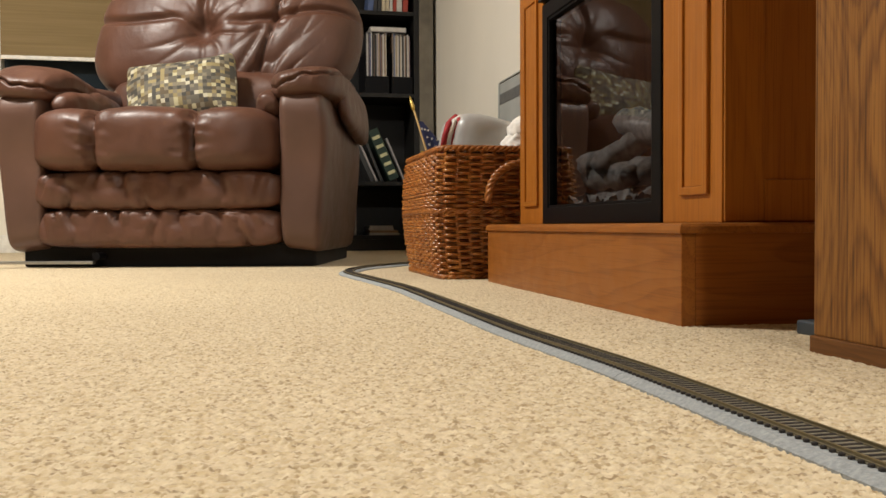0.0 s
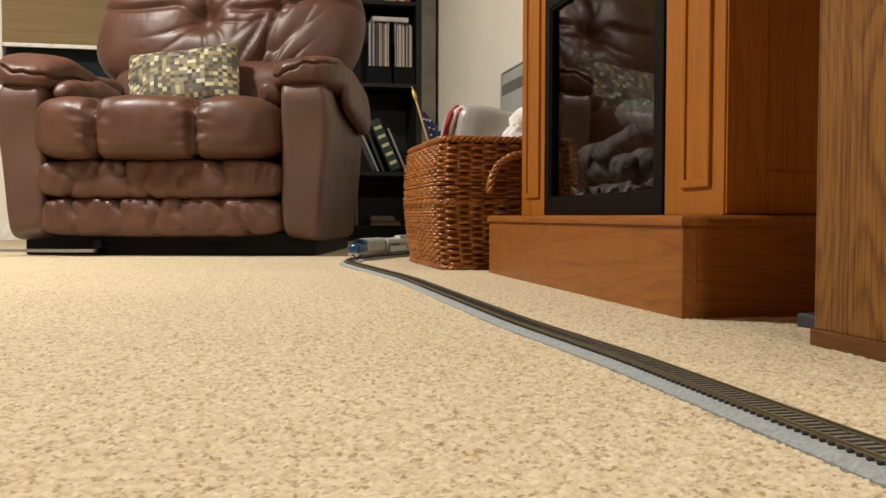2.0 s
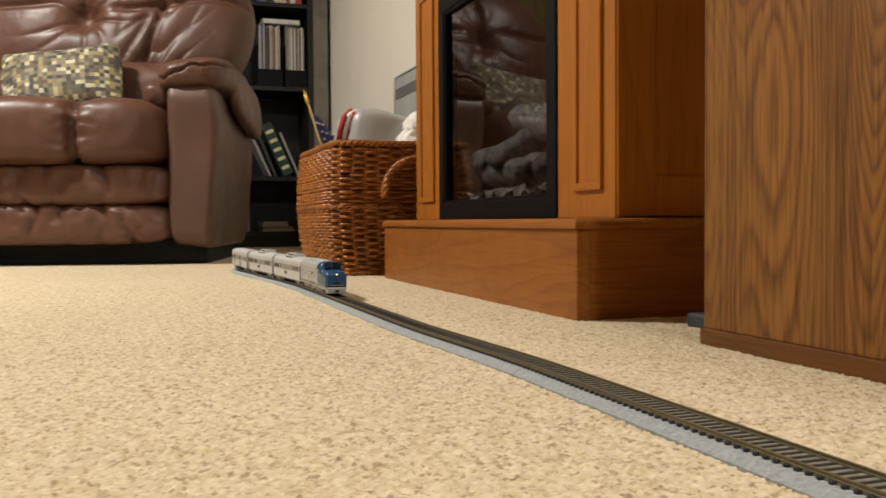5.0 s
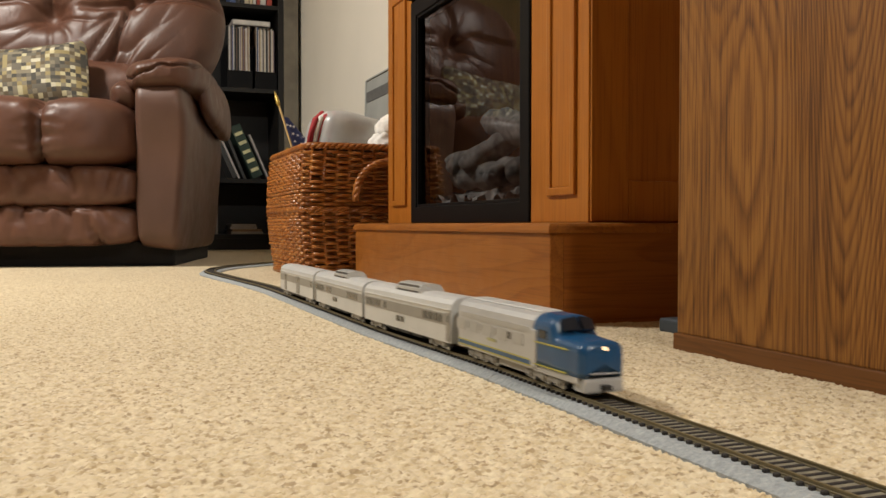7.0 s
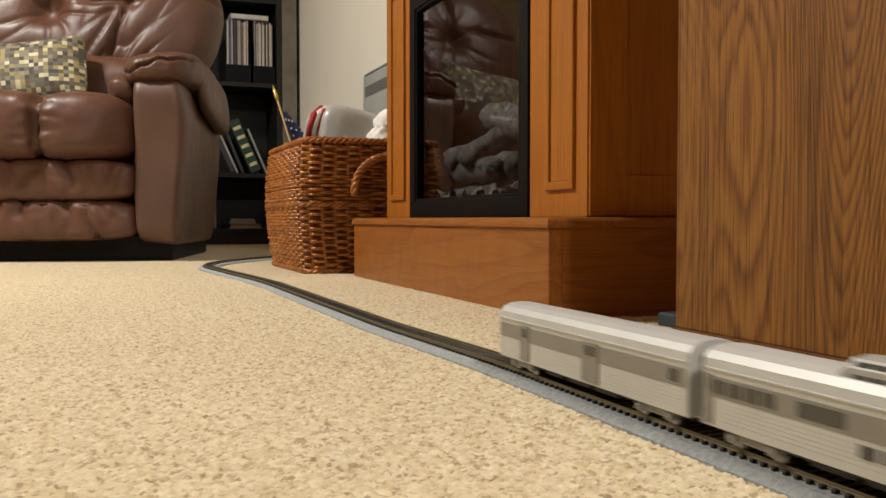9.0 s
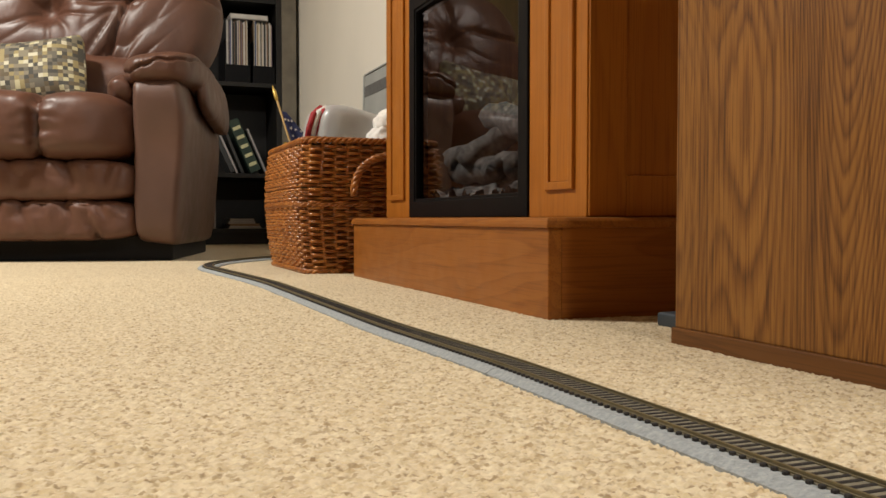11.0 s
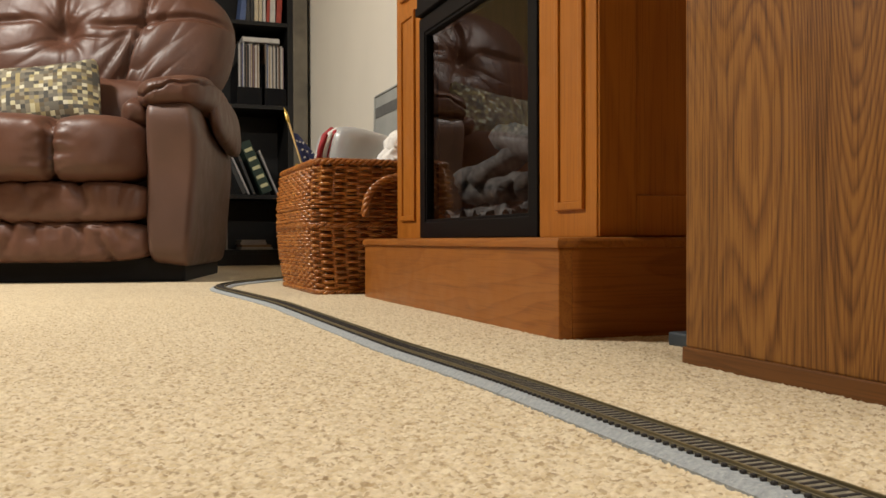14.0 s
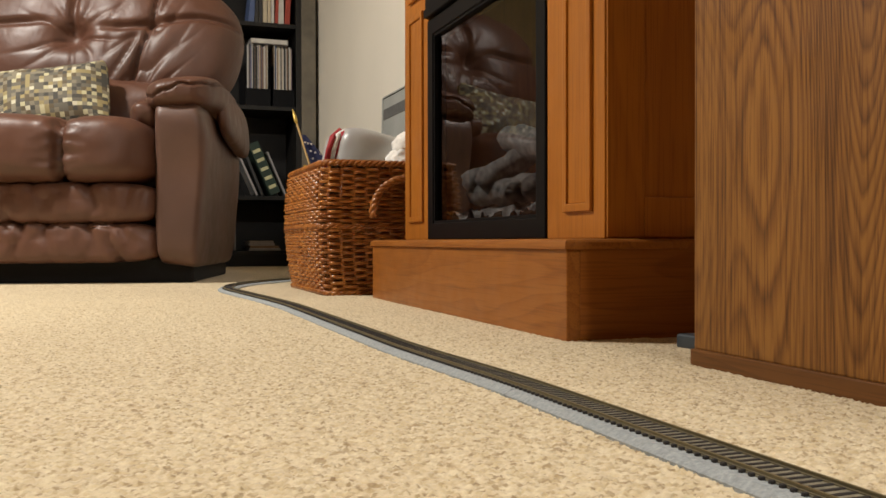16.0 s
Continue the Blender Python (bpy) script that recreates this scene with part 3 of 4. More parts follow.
def make_patch():
    m = Mat("patchwork_weave", 0.8)
    mp = m.coords((72, 72, 72))
    fl = m.n.new("ShaderNodeVectorMath")
    fl.operation = "FLOOR"
    m.l.new(mp, fl.inputs[0])
    wn = m.n.new("ShaderNodeTexWhiteNoise")
    wn.noise_dimensions = "2D"
    m.l.new(fl.outputs[0], wn.inputs["Vector"])
    r = m.n.new("ShaderNodeValToRGB")
    r.color_ramp.interpolation = "CONSTANT"
    e = r.color_ramp.elements
    cols = [(0, (0.06, 0.055, 0.045)), (0.22, (0.13, 0.115, 0.085)), (0.42, (0.22, 0.19, 0.13)), (0.6, (0.3, 0.24, 0.11)), (0.72, (0.12, 0.09, 0.05)), (0.85, (0.50, 0.45, 0.27)), (0.93, (0.56, 0.52, 0.38))]
    while len(e) < len(cols):
        e.new(0.5)
    for el, (p, c) in zip(e, cols):
        el.position, el.color = p, (*c, 1)
    m.l.new(wn.outputs["Value"], r.inputs["Fac"])
    weave = m.noise(1.0, 2, 0.5, m.coords((900, 250, 900)))
    m.colour(m.mix(0.25, r.outputs["Color"], m.ramp(weave, [(0.3, (0.4, 0.4, 0.4)), (0.7, (1, 1, 1))]), "MULTIPLY"))
    m.bump(weave, 0.4, 0.001)
    return m.m


M["patch"] = make_patch()


def pillow():
    def shape(p):
        q = Vector(p)
        e = max(abs(p.x) / 0.185, abs(p.y) / 0.125)
        k = max(0.0, 1 - e ** 3.2)
        q.z = p.z * (0.10 + 0.9 * k)
        c = sstep(0.6, 1.0, min(abs(p.x) / 0.185, abs(p.y) / 0.125))
        q.x *= 1 + 0.05 * c
        q.y *= 1 + 0.07 * c
        q.z += 0.006 * noise.noise((p.x * 14, p.y * 14, 1)) + 0.01 * noise.noise((p.x * 5, p.y * 5, 6))
        return q
    bm = bag((0.185, 0.125, 0.06), 7, 30, shape)
    ob = part("throw_pillow", bm, M["patch"], smooth=True)
    m = pose(-0.266, 2.728, 0, 0, 0, -14) @ pose(-0.05, 0.37, 0.575, 66, 0, 0) @ pose(0, 0, 0, 0, 0, 9)
    ob.matrix_basis = m
    return tagged(ob, "small throw pillow in cream, grey and olive patchwork squares", "pillow")


pillow()


# ---- wicker basket ----
def make_wicker():
    m = Mat("varnished_wicker", 0.3)
    r = m.random()
    n = m.noise(30, 4)
    c = m.ramp(n, [(0.25, (0.13, 0.038, 0.008)), (0.5, (0.33, 0.108, 0.02)), (0.75, (0.58, 0.26, 0.058))])
    m.colour(m.mix(0.35, c, m.ramp(r, [(0, (0.16, 0.046, 0.01)), (1, (0.42, 0.16, 0.036))])))
    m.bump(m.noise(160, 3), 0.3, 0.001)
    return m.m


M["wicker"] = make_wicker()
BK = dict(x0=0.412, x1=0.845, y0=1.905, y1=2.35)


def basket():
    cx, cy = (BK["x0"] + BK["x1"]) / 2, (BK["y0"] + BK["y1"]) / 2
    t = thing("wicker_basket", "square varnished brown wicker basket full of toys", "basket", pose(cx, cy, 0))
    hx, hy, H = (BK["x1"] - BK["x0"]) / 2, (BK["y1"] - BK["y0"]) / 2, 0.292
    per = 2 * (2 * hx + 2 * hy)

    def ring(s, z, off):
        """A point on the rounded square at s (0 to 1), pushed out by off."""
        flare = 0.002 + 0.016 * math.sin(math.pi * min(1, z / H * 0.85)) + 0.002 * z / H
        ax, ay = hx + flare - 0.008 + off, hy + flare - 0.008 + off
        a = 2 * math.pi * s
        c, d = math.cos(a), math.sin(a)
        k = 15.0
        r = (abs(c) ** k + abs(d) ** k) ** (-1 / k)
        return Vector((c * r * ax, d * r * ay, z))

    # equal steps along the square
    N = 744
    raw = [ring(i / 2000, 0.1, 0) for i in range(2001)]
    acc = [0.0]
    for i in range(2000):
        acc.append(acc[-1] + (raw[i + 1] - raw[i]).length)
    S = [float(np.interp(i / N * acc[-1], acc, np.arange(2001) / 2000)) for i in range(N)]
    stakes = 62
    rows = 39
    rng = random.Random(3)
    for r in range(rows):
        z = 0.008 + r * (H - 0.022) / (rows - 1)
        ph = (r % 2) * math.pi
        dz = rng.uniform(-0.0012, 0.0012)
        rad = 0.0039 * rng.uniform(0.86, 1.08)
        wob = rng.uniform(0, 9)
        pts = []
        for i in range(N):
            w = math.sin(stakes * math.pi * i / N * 1.0 + ph)
            pts.append(ring(S[i], z + dz + 0.0016 * noise.noise((i * 0.05, wob, 0)), 0.0062 * w + 0.0022 * noise.noise((i * 0.09, wob, 5))))
        part("weaver", rod(pts, rad, 6, True), M["wicker"], t, smooth=True)
    for k in range(stakes):
        i = int((k + 0.0) * N / stakes)
        part("stake", rod([ring(S[i % N], z, 0) for z in (0.0, 0.07, 0.15, 0.22, 0.288)], 0.0042, 6), M["wicker"], t, smooth=True)
    # braided bands at the rim and middle
    for z, rr in ((H, 0.0056), (0.152, 0.0042), (0.005, 0.005)):
        for ph in (0, 2.1, 4.2):
            pts = [ring(S[i], z + rr * 0.75 * math.sin(i * 0.36 + ph), rr * 0.8 * math.cos(i * 0.36 + ph) + (0.004 if z < 0.2 else 0)) for i in range(N)]
            part("braid", rod(pts, rr * 0.75, 6, True), M["wicker"], t, smooth=True)
    # dark core and inner sheets added for the shade seen through the weave
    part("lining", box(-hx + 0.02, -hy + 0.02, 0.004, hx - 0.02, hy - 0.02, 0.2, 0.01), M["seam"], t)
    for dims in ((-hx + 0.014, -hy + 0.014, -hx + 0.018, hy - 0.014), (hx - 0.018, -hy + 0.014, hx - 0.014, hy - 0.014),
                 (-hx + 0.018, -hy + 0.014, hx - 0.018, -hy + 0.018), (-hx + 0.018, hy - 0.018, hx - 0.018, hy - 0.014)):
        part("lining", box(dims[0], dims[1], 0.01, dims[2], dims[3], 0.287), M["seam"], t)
    # twisted loop handle on the near side
    for ph in (0, 2.1, 4.2):
        pts = []
        for i in range(60):
            a = math.pi * i / 59
            c = Vector((-0.028 + 0.090 * math.cos(a), -hy - 0.026, 0.17 + 0.09 * math.sin(a) ** 0.8))
            pts.append(c + Vector((math.cos(a) * math.cos(i * 0.7 + ph), 0.8 * math.sin(i * 0.7 + ph), math.sin(a) * math.cos(i * 0.7 + ph))) * 0.005)
        part("handle", rod(pts, 0.0048, 6), M["wicker"], t, smooth=True)
    return t


basket()


# ---- railway ----
BED = 0.0056
GAUGE = 0.0212
RAIL = BED + 0.0038


def make_line():
    """The track's centre line from behind the camera to the far wall, one point a centimetre."""
    pts = [(0.2968, -2.9 + 0.01 * i) for i in range(351)]

    def on(turn_rate, length):
        nonlocal h
        for _ in range(int(round(length * 100))):
            h += turn_rate * 0.01
            x, y = pts[-1]
            pts.append((x + math.sin(h) * 0.01, y + math.cos(h) * 0.01))
    h = 0.0
    on(-0.55, 0.10)
    on(0.0, 0.14)
    on(0.41, 0.12)
    on(0.0, 0.55)
    on(-0.4, 0.2)
    on(0.0, 0.40)
    on(1.62, 0.46)
    on(0.0, 0.52)
    on(-1.9, 0.32)
    on(0.0, 0.45)
    return [Vector(p) for p in pts]


LINE = make_line()


def along(s):
    """Place and heading on the line, s metres from its point beside the camera."""
    f = (s + 2.9) * 100
    f = min(len(LINE) - 1.001, max(0.0, f))
    i = int(f)
    p = LINE[i].lerp(LINE[i + 1], f - i)
    a, b = LINE[max(0, i - 3)], LINE[min(len(LINE) - 1, i + 4)]
    return p, (b - a).normalized()


def sweep(profile, s0, s1, step=0.02, bm=None):
    """A section (u across, z up) drawn along the line."""
    bm = bm or bmesh.new()
    n = max(1, int(round((s1 - s0) / step)))
    prev = None
    for k in range(n + 1):
        p, d = along(s0 + (s1 - s0) * k / n)
        right = Vector((d.y, -d.x))
        ringv = [bm.verts.new((p.x + right.x * u, p.y + right.y * u, z)) for u, z in profile]
        if prev:
            m = len(profile)
            for i in range(m):
                bm.faces.new((prev[i], prev[(i + 1) % m], ringv[(i + 1) % m], ringv[i]))
        else:
            bm.faces.new(ringv)
        prev = ringv
    bm.faces.new(prev[::-1])
    return bm


_m = Mat("grey_foam_roadbed", 0.9)
_m.colour(_m.ramp(_m.noise(300, 3), [(0.3, (0.24, 0.26, 0.265)), (0.7, (0.36, 0.38, 0.385))]))
_m.bump(_m.voronoi(500), 0.5, 0.001)
M["roadbed"] = _m.m
M["tie"] = plain("brown_black_tie_plastic", (0.02, 0.015, 0.012), 0.75)
M["web"] = plain("olive_brown_web", (0.19, 0.17, 0.12), 0.75, 0.0, 0.3, 200)
M["rail"] = plain("weathered_rail", (0.14, 0.11, 0.052), 0.5, 0.2)

LINE_END = (len(LINE) - 2) / 100 - 2.9
SECTIONS = [(-2.85, -0.40), (-0.40, 0.62), (0.62, 1.53), (1.53, 2.1), (2.1, 2.6), (2.6, LINE_END)]


def railway():
    t = thing("model_railway_track", "model railway track on grey foam roadbed laid over carpet", "toy track")
    for a, b in SECTIONS:
        part("roadbed", sweep([(-0.0248, -0.001), (-0.0248, 0.0022), (-0.0190, BED), (0.0190, BED), (0.0248, 0.0022), (0.0248, -0.001)], a + 0.0006, b - 0.0006), M["roadbed"], t)
        for u in (-GAUGE / 2, GAUGE / 2):
            prof = [(u - 0.0010, BED + 0.0012), (u - 0.0010, BED + 0.0019), (u - 0.0006, BED + 0.0022), (u - 0.0008, BED + 0.0031), (u - 0.0008, RAIL),
                    (u + 0.0008, RAIL), (u + 0.0008, BED + 0.0031), (u + 0.0006, BED + 0.0022), (u + 0.0010, BED + 0.0019), (u + 0.0010, BED + 0.0012)]
            part("rail", sweep(prof, a + 0.0003, b - 0.0003), M["rail"], t)
        part("tie_web", sweep([(-0.0117, BED - 0.0003), (-0.0117, BED + 0.0009), (-0.0112, BED + 0.0012), (0.0112, BED + 0.0012), (0.0117, BED + 0.0009), (0.0117, BED - 0.0003)], a + 0.0008, b - 0.0008), M["web"], t, "olive-brown plastic between the ties")
    # sleepers: the near stretch one by one, the rest joined
    tie_me = mesh_of("tie", box(-0.0141, -0.0013, BED - 0.0004, 0.0141, 0.0013, BED + 0.0018, 0.0004, 1), M["tie"])
    rest = bmesh.new()
    s, k = -2.84, 0
    while s < LINE_END - 0.02:
        p, d = along(s)
        m = Matrix.Translation((p.x, p.y, 0)) @ Matrix.Rotation(-math.atan2(d.x, d.y), 4, "Z")
        if 0.25 < s < 2.3:
            ob = new("tie", tie_me)
            ob.parent, ob.matrix_basis = t, m
        else:
            join(rest, box(-0.0141, -0.0013, BED - 0.0004, 0.0141, 0.0013, BED + 0.0018), m)
        s += 0.0072
    tagged(part("far_ties", rest, M["tie"], t), kind="stuff")
    return t


railway()

# ---- train ----
M["silver"] = plain("silver_plastic", (0.42, 0.415, 0.40), 0.45, 0.2, 0.06)
M["silver_roof"] = plain("silver_roof", (0.55, 0.55, 0.53), 0.42, 0.2, 0.05)
M["band"] = plain("grey_window_band", (0.255, 0.238, 0.205), 0.5, 0.1, 0.06)
M["louvre"] = plain("silver_louvre", (0.37, 0.36, 0.335), 0.45, 0.15, 0.06)
M["pane_grey"] = plain("grey_toy_window", (0.07, 0.067, 0.06), 0.25)
M["truck"] = plain("grey_truck_plastic", (0.27, 0.255, 0.225), 0.5, 0.1)
M["under"] = plain("black_underframe", (0.025, 0.023, 0.02), 0.6)
M["bellows"] = plain("dark_grey_rubber", (0.09, 0.085, 0.075), 0.7)
M["blue"] = plain("blue_toy_paint", (0.010, 0.062, 0.15), 0.3)
M["yellow"] = plain("yellow_stripe", (0.42, 0.38, 0.06), 0.4)
M["dull_gold"] = plain("dull_gold_lettering", (0.36, 0.34, 0.16), 0.5)
M["dark_glass"] = Mat("dark_toy_glass", 0.12).colour((0.012, 0.015, 0.02)).m
M["dome_glass"] = plain("smoky_dome_glass", (0.075, 0.072, 0.065), 0.2)
M["headlamp"] = Mat("headlamp_lit", 0.3).m
_b = M["headlamp"].node_tree.nodes["Principled BSDF"]
_b.inputs["Emission Color"].default_value, _b.inputs["Emission Strength"].default_value = (1.0, 0.62, 0.28, 1), 1.7

HW = 0.0172


def shell_profile(w, z0, z1, crown, n=8):
    """Half-round-roofed section: up one side, over, down the other."""
    pts = [(-w, z0), (-w, z1 - crown)]
    for i in range(1, n):
        a = math.pi * i / n
        pts.append((-w * math.copysign(abs(math.cos(a)) ** 0.75, math.cos(a)), z1 - crown + crown * math.sin(a) ** 0.8))
    pts += [(w, z1 - crown), (w, z0)]
    return pts


def prism(profile, y0, y1):
    bm = bmesh.new()
    a = [bm.verts.new((u, y0, z)) for u, z in profile]
    b = [bm.verts.new((u, y1, z)) for u, z in profile]
    m = len(profile)
    for i in range(m):
        bm.faces.new((a[i], a[(i + 1) % m], b[(i + 1) % m], b[i]))
    bm.faces.new(a)
    bm.faces.new(b[::-1])
    return bm


def bogie(parent, y, axles, length):
    """A truck with its wheels."""
    bm = bmesh.new()
    for s in (-1, 1):
        box(s * 0.0128 - 0.0018, y - length / 2, 0.0035, s * 0.0128 + 0.0018, y + length / 2, 0.0085, 0.0008, 1, bm=bm)
        for k in range(axles):
            ya = y + (k - (axles - 1) / 2) * (length * 0.78 / (axles - 1))
            box(s * 0.0145 - 0.0015, ya - 0.003, 0.0025, s * 0.0145 + 0.0015, ya + 0.003, 0.0078, 0.0008, 1, bm=bm)
    box(-0.011, y - 0.004, 0.004, 0.011, y + 0.004, 0.0105, bm=bm)
    tr = part("truck", bm, M["truck"], parent, "grey side-framed truck")
    for k in range(axles):
        ya = y + (k - (axles - 1) / 2) * (length * 0.78 / (axles - 1))
        for s in (-1, 1):
            wh = rod([(s * 0.0090, ya, 0.0056), (s * 0.0116, ya, 0.0056)], 0.0054, 16)
            part("wheel", wh, M["steel"], tr)


def side_panel(parent, name, y0, y1, z0, z1, material, out=0.0006, label=""):
    """The same flat piece on both flanks."""
    for s in (-1, 1):
        x0, x1 = sorted((s * HW, s * (HW + out)))
        part(name, box(x0, y0, z0, x1, y1, z1), material, parent, label)


CAR_L = 0.236


def passenger_car(label, dome=False, windows=(), doors=(), low_windows=()):
    t = thing("passenger_car", label, "toy train", group="cars of the toy train")
    h = CAR_L / 2
    body = part("body", prism(shell_profile(HW, 0.0085, 0.0478, 0.0125), -h + 0.002, h - 0.002), M["silver_roof"], t, "fluted silver body")
    part("roof", prism([(u * 1.012, z + 0.0004) for u, z in shell_profile(HW, 0.0362, 0.0478, 0.0118)], -h + 0.0022, h - 0.0022), M["silver_roof"], t, "bright silver roof")
    side_panel(t, "gutter", -h + 0.003, h - 0.003, 0.0368, 0.0376, M["silver_roof"], 0.0011)
    part("underframe", box(-0.0135, -h + 0.012, 0.0062, 0.0135, h - 0.012, 0.0098), M["under"], t)
    for a, b in ((-0.045, -0.018), (-0.012, 0.016), (0.022, 0.046)):
        part("equipment_box", box(-0.0145, a, 0.0045, 0.0145, b, 0.009, 0.0008, 1), M["under"], t)
    for s in (-1, 1):
        ya = s * (h - 0.0025)
        part("diaphragm", box(-0.0095, min(ya, ya + s * 0.0055), 0.011, 0.0095, max(ya, ya + s * 0.0055), 0.041, 0.001, 1), M["bellows"], t)
        part("coupler", box(-0.002, min(ya, ya + s * 0.008), 0.006, 0.002, max(ya, ya + s * 0.008), 0.0085), M["under"], t)
        bogie(t, s * (h - 0.036), 2, 0.036)
    # fluting under and over the windows
    for z in (0.0105, 0.0126, 0.0147, 0.0168, 0.0189, 0.021, 0.0351):
        side_panel(t, "flute", -h + 0.004, h - 0.004, z, z + 0.0019, M["silver_roof"], 0.00014)
    side_panel(t, "window_band", -h + 0.004, h - 0.004, 0.0235, 0.0335, M["band"], 0.0004)
    for a, b in windows:
        side_panel(t, "window", a, b, 0.0255, 0.0320, M["pane_grey"], 0.0009)
    for a, b in low_windows:
        side_panel(t, "low_window", a, b, 0.0160, 0.0212, M["pane_grey"], 0.0009)
    for a, b in doors:
        side_panel(t, "door", a, b, 0.0100, 0.0345, M["band"], 0.0009)
        side_panel(t, "door_window", a + 0.003, b - 0.003, 0.0265, 0.0325, M["pane_grey"], 0.0012)
    if dome:
        prof = [(-0.0125, 0.044), (-0.0120, 0.0498), (-0.0085, 0.0536), (0, 0.0546), (0.0085, 0.0536), (0.0120, 0.0498), (0.0125, 0.044)]
        bm = prism(prof, -0.040, 0.036)
        for v in bm.verts:
            if v.co.z > 0.046:
                v.co.y *= 0.80
        d = part("dome", bm, M["louvre"], t, "raised vista dome")
        for s in (-1, 1):
            for k in range(6):
                y0 = -0.0285 + k * 0.0092
                bmw = bmesh.new()
                a = Vector((s * 0.0127, 0, 0.0458))
                b = Vector((s * 0.0107, 0, 0.0526))
                vs = [bmw.verts.new((a.x, y0, a.z)), bmw.verts.new((a.x, y0 + 0.0082, a.z)), bmw.verts.new((b.x, y0 + 0.0082, b.z)), bmw.verts.new((b.x, y0, b.z))]
                f = bmw.faces.new(vs)
                ex = bmesh.ops.extrude_face_region(bmw, geom=[f])
                for v in [g for g in ex["geom"] if isinstance(g, bmesh.types.BMVert)]:
                    v.co.x -= s * 0.0012
                part("dome_window", bmw, M["dome_glass"], d)
    return t


LOCO_L = 0.213


def locomotive():
    t = thing("diesel_locomotive", "silver toy diesel locomotive with a blue nose and lit headlamp", "toy train")
    h = LOCO_L / 2
    nose0 = -h + 0.0725
    part("body", prism(shell_profile(HW, 0.0095, 0.0492, 0.0110), nose0, h - 0.002), M["silver"], t, "silver ribbed body")

    # blue cab: full section behind, falling to a rounded nose in front (front is -y)
    def cab(u, v):
        f = min(1.0, v / 0.86)
        y = nose0 - 0.0655 * f - 0.0013 * sstep(0.86, 1.0, v)
        top = 0.0494 - 0.0118 * sstep(0.36, 0.50, f) - 0.0012 * sstep(0.5, 0.9, f) - 0.0030 * sstep(0.93, 1.0, f) ** 2
        wid = HW * 1.004 * (1 - 0.05 * sstep(0.45, 0.9, f) - 0.17 * sstep(0.90, 1.0, f) ** 2)
        prof = shell_profile(wid, 0.0128, top, 0.0125 - 0.0045 * sstep(0.4, 0.55, f), 12)
        close = max(0.0, (v - 0.86) / 0.14)
        prof = [(p[0] * (1 - close), p[1] + (0.0215 - p[1]) * close) for p in prof]
        q = u * (len(prof) - 1)
        i = min(len(prof) - 2, int(q))
        a, b = prof[i], prof[i + 1]
        k = q - i
        return (a[0] + (b[0] - a[0]) * k, y, a[1] + (b[1] - a[1]) * k)
    bm = grid_surface(cab, 56, 64)
    bmesh.ops.remove_doubles(bm, verts=bm.verts, dist=0.00002)
    loops = [e for e in bm.edges if e.is_boundary]
    bmesh.ops.holes_fill(bm, edges=loops)
    nose = part("cab", bm, M["blue"], t, "glossy blue cab and nose", True)
    # windscreen and side windows
    for s in (-1, 1):
        wb = bmesh.new()
        vs = [(s * 0.0012, nose0 - 0.0350, 0.0390), (s * 0.0125, nose0 - 0.0325, 0.0384), (s * 0.0112, nose0 - 0.0270, 0.0455), (s * 0.0012, nose0 - 0.0280, 0.0474)]
        lo = [wb.verts.new(v) for v in vs]
        hi = [wb.verts.new((v[0], v[1] - 0.0028, v[2] + 0.0018)) for v in vs]
        wb.faces.new(lo)
        wb.faces.new(hi[::-1])
        for i in range(4):
            wb.faces.new((lo[i], lo[(i + 1) % 4], hi[(i + 1) % 4], hi[i]))
        part("windscreen", wb, M["dark_glass"], nose, "dark windscreen pane")
        x0, x1 = sorted((s * (HW - 0.002), s * (HW + 0.0007)))
        part("cab_window", box(x0, nose0 - 0.0202, 0.0325, x1, nose0 - 0.0079, 0.0385, 0.0005, 1), M["dark_glass"], nose)
        part("cab_door", box(x0, nose0 - 0.0051, 0.011, x1, nose0 + 0.004, 0.0375, 0.0005, 1), M["silver"], nose)
        for z, mat in ((0.0290, M["yellow"]), (0.0134, M["yellow"])):
            part("nose_stripe", box(x0, nose0 - 0.0473, z, x1, nose0, z + 0.0009), mat, nose)
    part("headlamp", rod([(0, nose0 - 0.0600, 0.0318), (0, nose0 - 0.0680, 0.0316)], 0.0012, 14), M["headlamp"], nose, "lit headlamp")
    part("number_board", box(-0.0105, nose0 - 0.0673, 0.0150, 0.0105, nose0 - 0.0628, 0.0160, 0.0004, 1), M["silver"], nose)
    part("skirt", box(-0.0165, nose0 - 0.0605, 0.0082, 0.0165, nose0 + 0.002, 0.0134, 0.0012, 2), M["silver"], t, "silver lower skirt")
    part("pilot", box(-0.0145, nose0 - 0.0658, 0.0030, 0.0145, nose0 - 0.0510, 0.0126, 0.002, 2), M["silver"], t, "silver pilot")
    part("coupler", box(-0.0025, nose0 - 0.0716, 0.0055, 0.0025, nose0 - 0.0630, 0.0085), M["under"], t)
    # flank: ribs, grilles, portholes and the long stripes
    side_panel(t, "grille", nose0 + 0.004, h - 0.01, 0.0345, 0.0385, M["louvre"])
    for k in range(5):
        y = nose0 + 0.016 + k * 0.027
        side_panel(t, "louvre_panel", y, y + 0.018, 0.0235, 0.0325, M["louvre"], 0.0003)
    for k in range(4):
        y = nose0 + 0.0365 + k * 0.027
        side_panel(t, "porthole", y, y + 0.005, 0.0262, 0.0312, M["pane_grey"] if k == 0 else M["louvre"], 0.0005)
    side_panel(t, "lettering_bar", nose0 + 0.062, nose0 + 0.078, 0.0205, 0.0228, M["dull_gold"], 0.0006)
